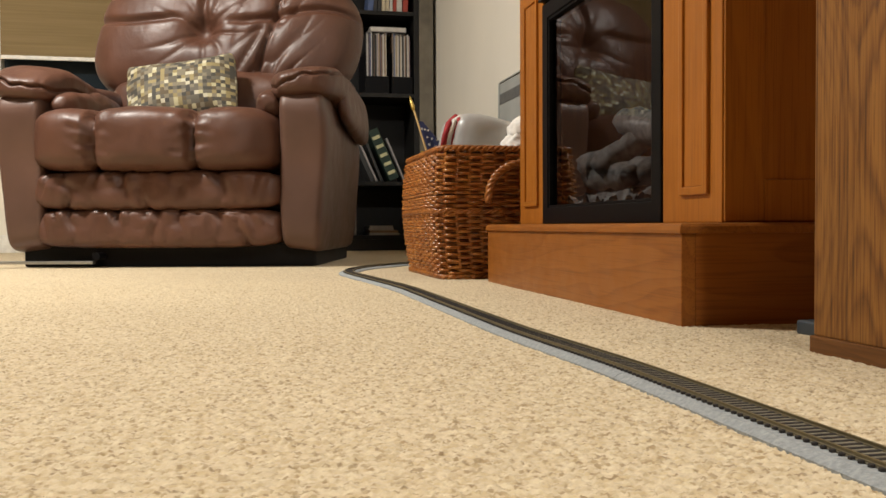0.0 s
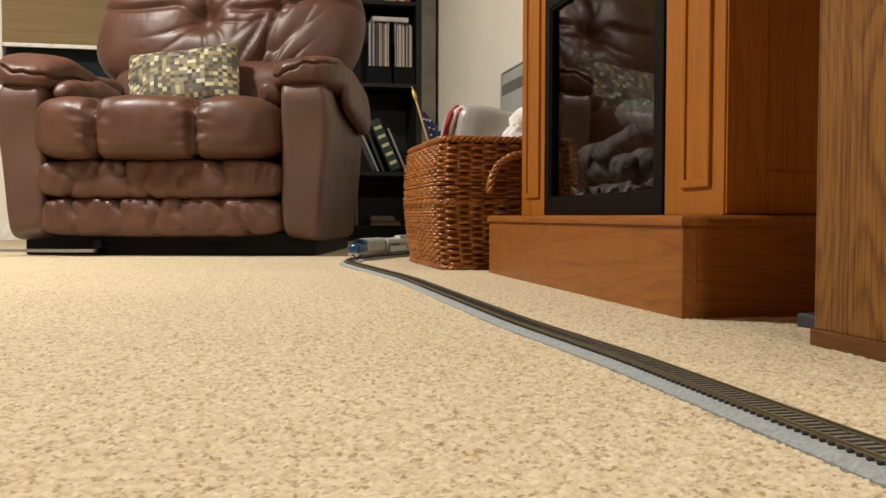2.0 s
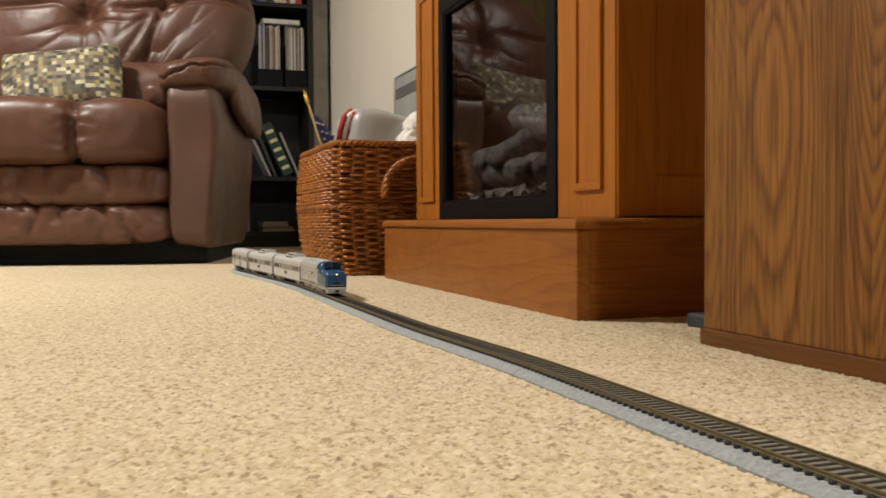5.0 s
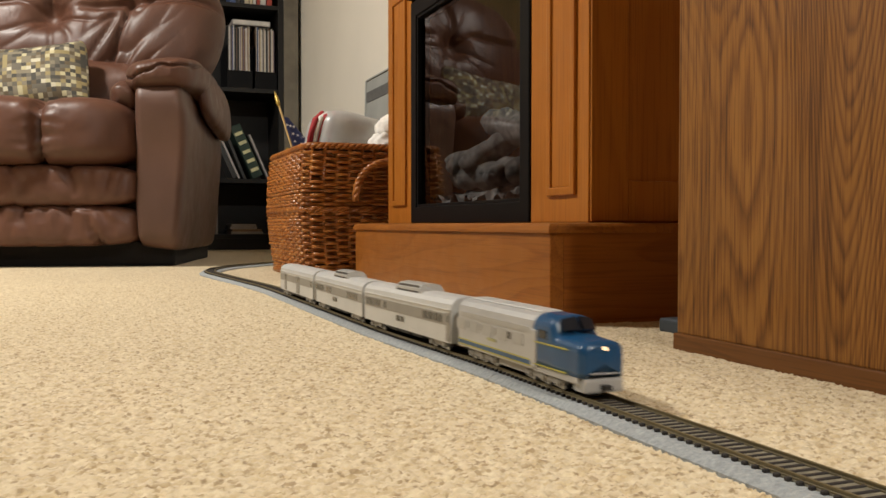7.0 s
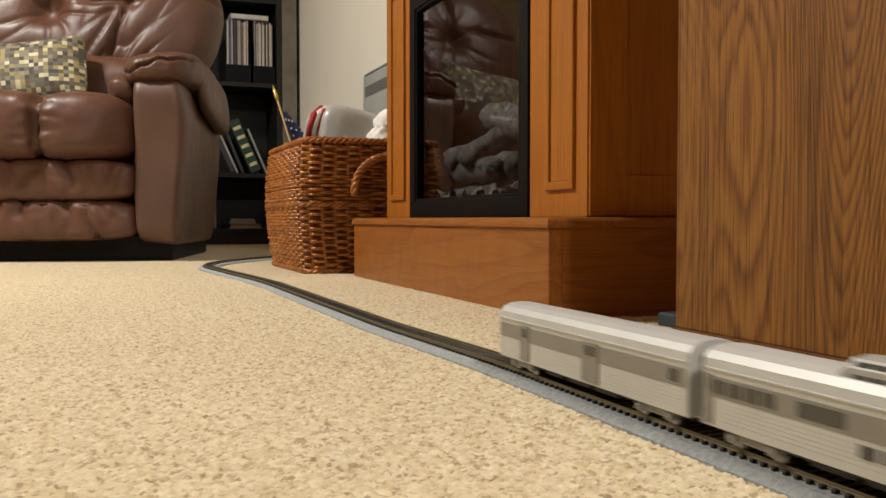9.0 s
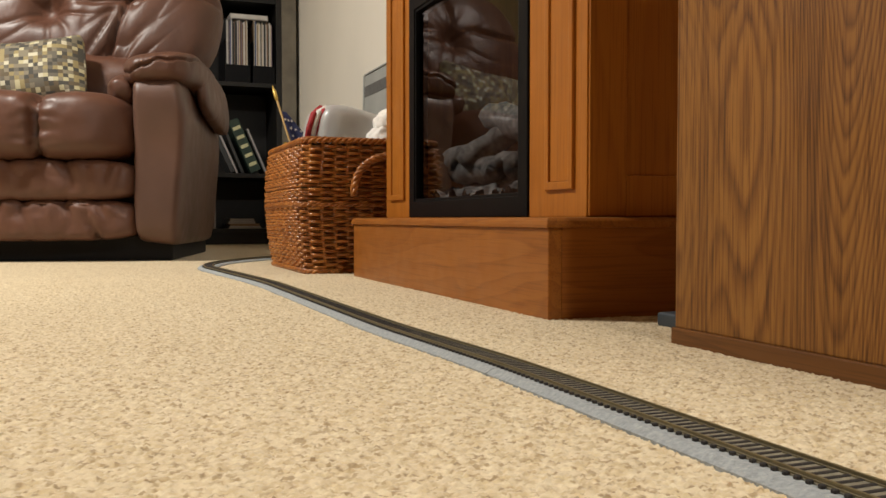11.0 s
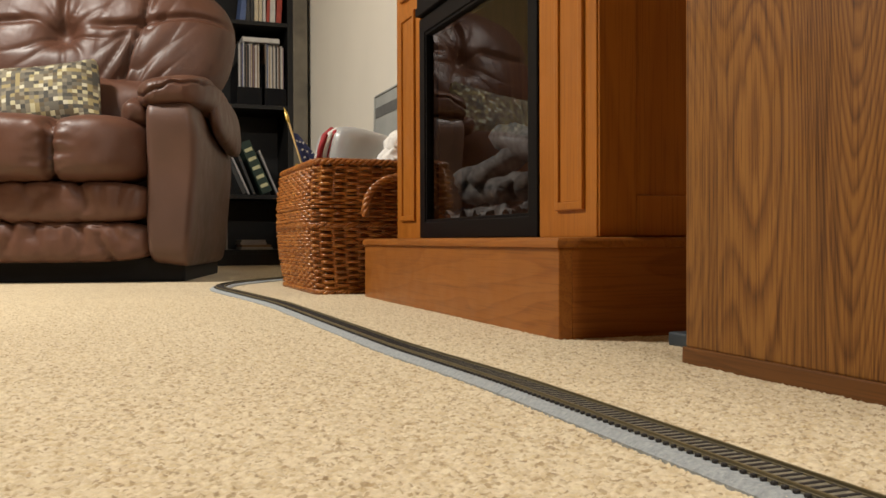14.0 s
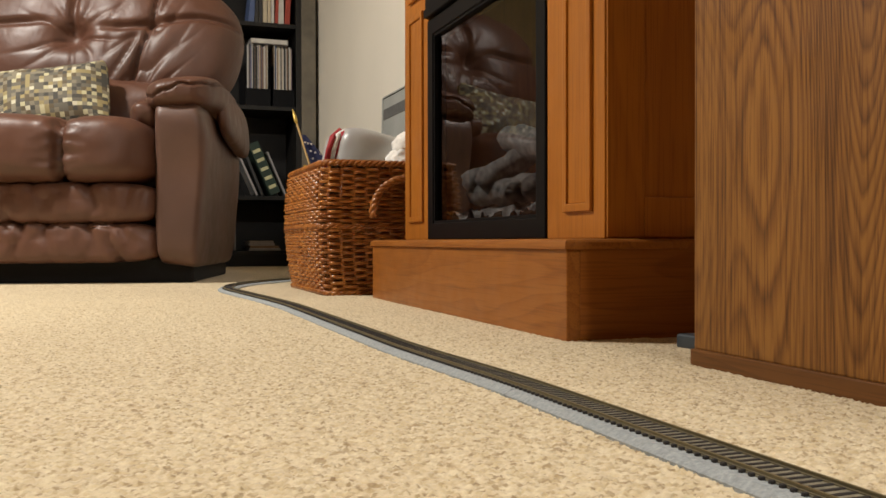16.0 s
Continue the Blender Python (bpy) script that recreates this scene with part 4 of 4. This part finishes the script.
    side_panel(t, "blue_stripe", nose0 + 0.001, h - 0.003, 0.0120, 0.0150, M["blue"], 0.0005)
    for z in (0.0110, 0.0151):
        side_panel(t, "yellow_stripe", nose0 + 0.001, h - 0.003, z, z + 0.0008, M["yellow"], 0.0006)
    for k in range(3):
        y = nose0 + 0.035 + k * 0.038
        part("roof_fan", rod([(0, y, 0.0485), (0, y, 0.0502)], 0.0062, 18), M["silver_roof"], t)
    part("roof_panel", box(-0.0085, nose0 + 0.004, 0.0482, 0.0085, h - 0.006, 0.0497, 0.0008, 1), M["silver_roof"], t)
    part("fuel_tank", box(-0.0145, -0.030, 0.0035, 0.0145, 0.030, 0.0098, 0.0015, 2), M["truck"], t)
    part("underframe", box(-0.013, -h + 0.03, 0.0068, 0.013, h - 0.006, 0.0108), M["under"], t)
    part("diaphragm", box(-0.0095, h - 0.0025, 0.011, 0.0095, h + 0.0035, 0.041, 0.001, 1), M["bellows"], t)
    bogie(t, -h + 0.062, 3, 0.054)
    bogie(t, h - 0.046, 3, 0.054)
    return t


LOCO = locomotive()
PANES = tuple((a, a + 0.0088) for a in (0.064, 0.0755, 0.087, 0.0985)) + ((0.046, 0.053),) + tuple((a, a + 0.0088) for a in (-0.062, -0.0735, -0.085, -0.0965))
SMALL_PANES = ((0.008, 0.016), (-0.004, 0.004))
DOMES = [passenger_car("silver toy passenger car with a vista dome", True, PANES, ((-0.1145, -0.1065),), SMALL_PANES)]
DOMES.append(passenger_car("silver toy dome car with a long grey window band", True, PANES[:4] + ((0.024, 0.050),) + PANES[5:], ((0.1075, 0.1145),), SMALL_PANES))
BAGGAGE = passenger_car("silver toy baggage car with two side doors", False, ((-0.108, -0.112 + 0.012),), ((0.066, 0.080), (-0.028, -0.008)))

# nose of the train along the line, by time
NOSE = [(0.0, 2.848), (0.4, 2.758), (0.8, 2.663), (1.2, 2.563), (1.6, 2.458), (2.0, 2.353), (2.4, 2.248), (2.8, 2.133), (3.2, 1.998), (3.6, 1.853), (4.0, 1.703),
        (4.5, 1.513), (5.0, 1.298), (5.2, 1.213), (6.0, 0.884), (6.7, 0.602), (7.3, 0.368), (7.8, 0.160), (8.5, -0.126), (9.2, -0.412), (10.0, -0.742), (11.0, -1.192), (12.0, -1.512), (13.0, -1.652), (16.0, -1.652)]


def nose_at(t):
    ts, ss = [a for a, _ in NOSE], [b for _, b in NOSE]
    # a smooth curve through the table
    x = np.interp([t - 0.25, t - 0.12, t, t + 0.12, t + 0.25], ts, ss)
    return float(np.mean(x)) if 0.25 < t < 15.7 else float(np.interp(t, ts, ss))


def vehicle_pose(front, length, inset):
    """A vehicle whose front stands at front on the line rides on its two trucks."""
    a, _ = along(front + inset)
    b, _ = along(front + length - inset)
    mid = (a + b) / 2
    d = (b - a).normalized()
    return pose(mid.x, mid.y, RAIL, 0, 0, math.degrees(math.atan2(-d.x, d.y)))


def motions():
    times = [0.2 * i for i in range(69)] + [16.0]
    ahead = 0.0
    for ob, length, inset in ((LOCO, LOCO_L, 0.05), (DOMES[0], CAR_L, 0.036), (DOMES[1], CAR_L, 0.036), (BAGGAGE, CAR_L, 0.036)):
        walk(ob, [(t, vehicle_pose(nose_at(t) + ahead, length, inset)) for t in times])
        ahead += length + 0.0075


# ---- bookcase in the far corner ----
M["olive_wood"] = plain("dark_olive_wood", (0.15, 0.13, 0.095), 0.5, vary=0.25, scale=12)
SX0, SX1, SY = 0.12, 0.790, 4.30


def bookcase():
    t = thing("bookcase", "tall black bookcase with open shelves, partly filled", "bookcase")
    D = BACK_Y - 0.02
    part("side", box(SX0, SY, 0, SX0 + 0.018, D, 1.9, 0.001), M["black_wood"], t)
    part("side", box(SX1 - 0.004, SY, 0, SX1 + 0.022, D, 1.9, 0.001), M["black_wood"], t)
    part("stile", box(SX1 + 0.0225, SY - 0.004, 0, WALL_X - 0.018, D, 1.9, 0.002), M["olive_wood"], t, "dark olive wooden stile")
    part("backboard", box(SX0 + 0.018, D, 0.0, SX1, D + 0.006, 1.9), M["black_wood"], t)
    part("kick_plate", box(SX0 + 0.0185, SY + 0.012, 0.0, SX1 - 0.0045, SY + 0.026, 0.0545), M["black_wood"], t)
    for z in (0.055, 0.318, 0.750, 1.150, 1.53, 1.88):
        part("shelf", box(SX0 + 0.0185, SY + 0.003, z, SX1 - 0.0045, D - 0.0005, z + 0.02, 0.0015), M["black_wood"], t)
    return t


bookcase()


def paper_mat(name, colour):
    return plain(name, colour, 0.55, vary=0.15, scale=25)


SPINES = [paper_mat("spine_white", (0.55, 0.53, 0.49)), paper_mat("spine_cream", (0.55, 0.47, 0.33)), paper_mat("spine_grey", (0.3, 0.28, 0.27)), paper_mat("spine_brown", (0.2, 0.12, 0.07)),
          paper_mat("spine_violet", (0.2, 0.15, 0.2)), paper_mat("spine_black", (0.03, 0.03, 0.03)), paper_mat("spine_red", (0.35, 0.05, 0.03)), paper_mat("spine_blue", (0.08, 0.12, 0.25))]
M["label_pale"] = paper_mat("pale_label", (0.5, 0.48, 0.27))
M["dark_green"] = plain("dark_green_cloth", (0.012, 0.03, 0.02), 0.6)


def booklet(name, label, x, w, h, depth, z, mat, lean=0.0, y=None, page=True):
    """An upright booklet, spine forward, its foot at x."""
    y = SY + 0.012 if y is None else y
    t = thing(name, label, "book", pose(x, y, z, 0, lean, 0), group="books on the shelves")
    part("cover", box(0, 0, 0, w, depth, h, min(0.0008, w / 4), 1), mat, t)
    if page:
        part("pages", box(w * 0.15, 0.004, h + 0.0001, w * 0.85, depth - 0.004, h + 0.0012), SPINES[0], t)
    return t


def shelf_goods():
    rng = random.Random(11)
    # magazines in two black holders
    for x0, x1 in ((0.545, 0.664), (0.676, 0.780)):
        hold = thing("magazine_holder", "black card magazine holder full of magazines", "magazine holder", pose(x0, SY + 0.006, 0.7702))
        part("front", box(0, 0, 0, x1 - x0, 0.003, 0.082, 0.0008, 1), M["black"], hold)
        part("side", box(0, 0.003, 0, 0.003, 0.24, 0.20, 0.0008, 1), M["black"], hold)
        part("side", box(x1 - x0 - 0.003, 0.003, 0, x1 - x0, 0.24, 0.20, 0.0008, 1), M["black"], hold)
        x = x0 + 0.005
        while x < x1 - 0.012:
            w = rng.uniform(0.0022, 0.0065)
            mat = rng.choice(SPINES[:6] + [SPINES[0], SPINES[0], SPINES[5], SPINES[5], SPINES[3], SPINES[7], SPINES[1]])
            booklet("magazine", "slim upright magazine with a pale worn spine", x, w * 0.92, rng.uniform(0.278, 0.298), 0.2, 0.7705, mat, y=SY + 0.013)
            x += w
    b = thing("flat_book", "pale grey book lying flat across upright magazines", "book")
    part("cover", box(0.572, SY + 0.02, 1.0705, 0.752, SY + 0.2, 1.096, 0.002), SPINES[2], b)
    part("pages", box(0.576, SY + 0.018, 1.074, 0.748, SY + 0.0195, 1.0925), SPINES[0], b)
    # the shelf above
    x = 0.56
    while x < 0.745:
        w = rng.uniform(0.014, 0.034)
        booklet("book", "upright book with a coloured spine", x, w * 0.94, rng.uniform(0.2, 0.27), 0.17, 1.1702, rng.choice([SPINES[0], SPINES[1], SPINES[5], SPINES[6], SPINES[0], SPINES[5], SPINES[7]]), lean=rng.choice([0, 0, 3, 6]))
        x += w + 0.002
    # leaning binders on the shelf below
    for x, w, h, mat, lean in ((0.60, 0.012, 0.22, SPINES[5], -22), (0.575, 0.01, 0.2, SPINES[2], -24), (0.55, 0.02, 0.23, SPINES[5], -24)):
        booklet("binder", "dark leaning book on the lower shelf", x + 0.02, w, h, 0.17, 0.3385, mat, lean, page=False)
    g = booklet("ledger", "dark green leaning volume with pale spine labels", 0.665, 0.05, 0.265, 0.18, 0.3385 + 0.002, M["dark_green"], -24, page=False)
    for k in range(5):
        part("label", box(0.006, -0.0015, 0.03 + k * 0.046, 0.044, -0.0002, 0.046 + k * 0.046), M["label_pale"], g, "pale spine label")
    booklet("thin_book", "thin grey leaning book beside the dark volume", 0.735, 0.008, 0.23, 0.17, 0.3385, SPINES[2], -23, page=False)
    # papers on the bottom shelf
    p = thing("paper_stack", "slanted stack of pale papers on the bottom shelf", "papers", pose(0.56, SY + 0.01, 0.0752))
    for k, (a, c) in enumerate(((0.0, 2), (0.006, 3), (-0.004, 2), (0.003, 2))):
        part("sheet", box(a, 0, k * 0.012, a + 0.15 - 0.012 * k, 0.2, k * 0.012 + 0.0115, 0.001, 1), SPINES[c], p)
    for x, h in ((0.47, 0.10), (0.49, 0.13)):
        booklet("leaflet", "small grey leaflet on the bottom shelf", x, 0.008, h, 0.15, 0.0752, SPINES[2], 0)


shelf_goods()


# ---- toys in the basket ----
def make_plastic():
    m = Mat("cloudy_plastic", 0.32)
    m.b.inputs["Transmission Weight"].default_value = 0.5
    m.b.inputs["IOR"].default_value = 1.4
    m.colour(m.ramp(m.noise(12, 3), [(0.3, (0.62, 0.63, 0.62)), (0.7, (0.78, 0.78, 0.76))]))
    return m.m


M["plastic"] = make_plastic()
M["plush"] = plain("white_plush", (0.8, 0.77, 0.72), 0.95, vary=0.1, scale=90)
M["navy"] = plain("navy_cloth", (0.02, 0.025, 0.09), 0.8)
M["red_cloth"] = plain("red_cloth", (0.33, 0.02, 0.025), 0.8)
M["white_cloth"] = plain("white_cloth", (0.72, 0.69, 0.65), 0.85)
M["brass"] = plain("gilt_wood", (0.45, 0.3, 0.06), 0.35, 0.4)
M["stick"] = plain("pale_stick", (0.42, 0.27, 0.1), 0.5)


def tub():
    t = thing("plastic_tub", "cloudy white plastic tub lying tilted in the basket", "plastic tub", pose(0.570, 2.09, 0.300, 0, 12, 8))

    def shape(p):
        return Vector((p.x * (1 + 0.5 * (p.z + 0.075) * 0.6), p.y * (1 - 0.3 * (p.z + 0.075)), p.z))
    part("tub_wall", bag((0.116, 0.09, 0.078), 4, 18, shape), M["plastic"], t, smooth=True)
    rim = rod([(0.120 * math.copysign(abs(math.cos(a)) ** 0.4, math.cos(a)), 0.093 * math.copysign(abs(math.sin(a)) ** 0.4, math.sin(a)), -0.062) for a in [2 * math.pi * i / 40 for i in range(40)]], 0.005, 6, True)
    part("rim", rim, M["plastic"], t, smooth=True)


tub()


def plush():
    def fuzz(seed):
        def f(p):
            return Vector(p) * (1 + 0.09 * noise.noise(p * 70 + Vector((seed, 0, 0))) + 0.05 * noise.noise(p * 160))
        return f
    bm = bag((0.055, 0.05, 0.05), 2, 22, fuzz(1))
    for (x, y, z), s, sd in (((0.005, -0.005, 0.046), (0.042, 0.038, 0.038), 4), ((-0.05, -0.02, -0.01), (0.03, 0.022, 0.02), 7), ((0.045, 0.0, 0.0), (0.035, 0.03, 0.03), 8)):
        join(bm, bag(s, 2, 16, fuzz(sd)), Matrix.Translation((x, y, z)))
    ob = part("plush_toy", bm, M["plush"], smooth=True)
    ob.matrix_basis = pose(0.622, 1.99, 0.292, 0, 0, 20)
    tagged(ob, "fluffy white plush toy heaped in the basket", "plush toy")


plush()


def small_flag():
    base, tip = Vector((0.452, 2.12, 0.20)), Vector((0.412, 2.25, 0.421))
    d = (tip - base).normalized()
    t = thing("small_flag", "small furled star-spangled flag on a stick in the basket", "flag")
    part("stick", rod([base, tip], 0.0028, 8), M["stick"], t)
    a = tip - d * 0.004
    part("finial", rod([a, a + d * 0.012, a + d * 0.03, a + d * 0.048], 0.004, 8, radii=[0.003, 0.0052, 0.0046, 0.001]), M["brass"], t, "gilt spear finial", True)
    # furled cloth: a folded cone beside the stick
    top = tip - d * 0.036
    side = Vector((0.93, -0.25, -0.12)).normalized()

    def cloth(u, v, w0, w1, lean):
        p = top.lerp(base + Vector((0.0, 0, 0.02)), v)
        w = w0 + (w1 - w0) * v
        q = p + side * (u * w) + Vector((0, -0.012 * math.sin(u * 7 + v * 3) * v, -lean * u * v))
        return q
    bm = grid_surface(lambda u, v: cloth(u, v, 0.014, 0.125, 0.03), 16, 24)
    bmesh.ops.solidify(bm, geom=bm.faces[:], thickness=0.0015)
    cl = part("canton", bm, M["navy"], t, "navy cloth with white stars", True)
    star = bmesh.new()
    vs = [star.verts.new((0.0042 * (1 if i % 2 == 0 else 0.42) * math.sin(math.pi * i / 5), 0, 0.0042 * (1 if i % 2 == 0 else 0.42) * math.cos(math.pi * i / 5))) for i in range(10)]
    f = star.faces.new(vs)
    ex = bmesh.ops.extrude_face_region(star, geom=[f])
    for v in [g for g in ex["geom"] if isinstance(g, bmesh.types.BMVert)]:
        v.co.y -= 0.0006
    me = mesh_of("star", star, M["white_cloth"])
    for r in range(7):
        for c in range(3):
            v, u = 0.12 + r * 0.12, 0.2 + 0.3 * c + (0.12 if r % 2 else 0)
            if u > 0.95:
                continue
            ob = new("star", me)
            ob.parent = cl
            ob.matrix_basis = Matrix.Translation(cloth(u, v, 0.014, 0.125, 0.03) + Vector((-0.001, -0.0028, 0))) @ Matrix.Rotation(0.3 * r, 4, "Y")
    for k in range(5):
        part("stripe", rod([Vector((0.440 + 0.010 * k, 2.04, 0.28)), Vector((0.446 + 0.011 * k, 2.03, 0.33)), Vector((0.456 + 0.012 * k, 2.03, 0.362 + 0.004 * k)), Vector((0.478 + 0.013 * k, 2.05, 0.380))], 0.0075, 8),
             M["red_cloth"] if k % 2 == 0 else M["white_cloth"], t, smooth=True)
    return t


small_flag()


def loose_toys():
    rng = random.Random(2)
    for k in range(3):
        x, y = 0.455 + 0.02 * k, 2.27 - 0.05 * k
        t = thing("toy_stick", "short coloured toy stick poking from the basket", "toy", group="sticks in the basket")
        part("shaft", rod([(x, y, 0.2), (x - 0.012, y + 0.02, 0.305)], 0.004, 8), M["red_cloth"], t)
        part("knob", rod([(x - 0.012, y + 0.02, 0.3), (x - 0.014, y + 0.022, 0.318)], 0.006, 8, radii=[0.006, 0.004]), M["brass"], t)


loose_toys()


# ---- odds and ends ----
M["grey_board"] = plain("grey_board", (0.36, 0.37, 0.35), 0.6, vary=0.1, scale=8)
M["grey_dark"] = plain("slate_band", (0.13, 0.13, 0.125), 0.6)
b = thing("framed_board", "grey framed board leaning against the cream wall", "framed board", pose(0.868, 2.35, 0.0, 0, 1.2, 0))
part("board", box(0, 0, 0.0, 0.014, 0.745, 0.632, 0.002), M["grey_board"], b)
part("band", box(-0.0015, 0.004, 0.555, -0.0002, 0.741, 0.592), M["grey_dark"], b, "slate grey band")
part("edge_trim", box(-0.004, 0.735, 0.0, 0.0145, 0.7485, 0.6345, 0.002), M["grey_board"], b)
part("edge_trim", box(-0.004, 0.0, 0.632, 0.0145, 0.735, 0.6375, 0.001), M["grey_board"], b)
M["slate"] = plain("slate_plastic", (0.035, 0.045, 0.055), 0.5)
p = thing("power_strip", "slate grey power strip on carpet beside the fireplace", "power strip", pose(0.580, 0.79, 0.0))
part("housing", box(0, 0, 0, 0.25, 0.055, 0.016, 0.004, 3), M["slate"], p)
part("cable", rod([(0.25, 0.03, 0.008), (0.27, 0.035, 0.006), (0.285, 0.05, 0.004)], 0.0035, 8), M["slate"], p)


# ---- carpet pile: upstanding tufts where the carpet is seen close ----
def carpet_pile():
    xs = np.arange(-0.50, 0.60, 0.0016)
    ys = [0.17]
    while ys[-1] < 1.9:
        ys.append(ys[-1] + min(0.0040, 0.0010 + 0.0014 * max(0, ys[-1] - 0.3)))
    ys = np.array(ys)
    X, Y = np.meshgrid(xs, ys, indexing="ij")
    rng = np.random.RandomState(4)
    cell = 0.0030
    ni, nj = int(1.5 / cell) + 6, int(2.3 / cell) + 6
    jx, jy, hh, tone = (rng.rand(ni, nj) for _ in range(4))
    gi, gj = np.floor((X + 0.8) / cell).astype(int) + 2, np.floor((Y - 0.1) / cell).astype(int) + 2
    best = np.full(X.shape, 9.0)
    height, shade_v = np.zeros(X.shape), np.zeros(X.shape)
    for di in (-1, 0, 1):
        for dj in (-1, 0, 1):
            a, c = np.clip(gi + di, 0, ni - 1), np.clip(gj + dj, 0, nj - 1)
            cx, cy = (a - 2 + 0.1 + 0.8 * jx[a, c]) * cell - 0.8, (c - 2 + 0.1 + 0.8 * jy[a, c]) * cell + 0.1
            d = np.hypot(X - cx, Y - cy) / cell
            near = d < best
            best = np.where(near, d, best)
            height = np.where(near, hh[a, c], height)
            shade_v = np.where(near, tone[a, c], shade_v)
    Z = -0.0012 + 0.0031 * (0.45 + 0.55 * height) * np.clip(1 - (best / 0.85) ** 2, 0, 1) + 0.0005 * rng.rand(*X.shape)
    nx, ny = X.shape
    co = np.stack([X, Y, Z], -1).reshape(-1, 3)
    idx = np.arange(nx * ny).reshape(nx, ny)
    quads = np.stack([idx[:-1, :-1], idx[1:, :-1], idx[1:, 1:], idx[:-1, 1:]], -1).reshape(-1, 4)
    me = bpy.data.meshes.new("carpet_pile")
    me.vertices.add(len(co))
    me.vertices.foreach_set("co", co.ravel())
    me.loops.add(quads.size)
    me.loops.foreach_set("vertex_index", quads.ravel())
    me.polygons.add(len(quads))
    me.polygons.foreach_set("loop_start", np.arange(0, quads.size, 4))
    me.polygons.foreach_set("use_smooth", np.ones(len(quads), bool))
    me.update()
    at = me.attributes.new("tuft", "FLOAT", "POINT")
    at.data.foreach_set("value", shade_v.ravel().astype(np.float32))
    me.materials.append(M["pile"])
    return tagged(new("carpet_pile", me), "beige and cream flecked carpet tufts", "carpet", kind="stuff")


carpet_pile()


motions()
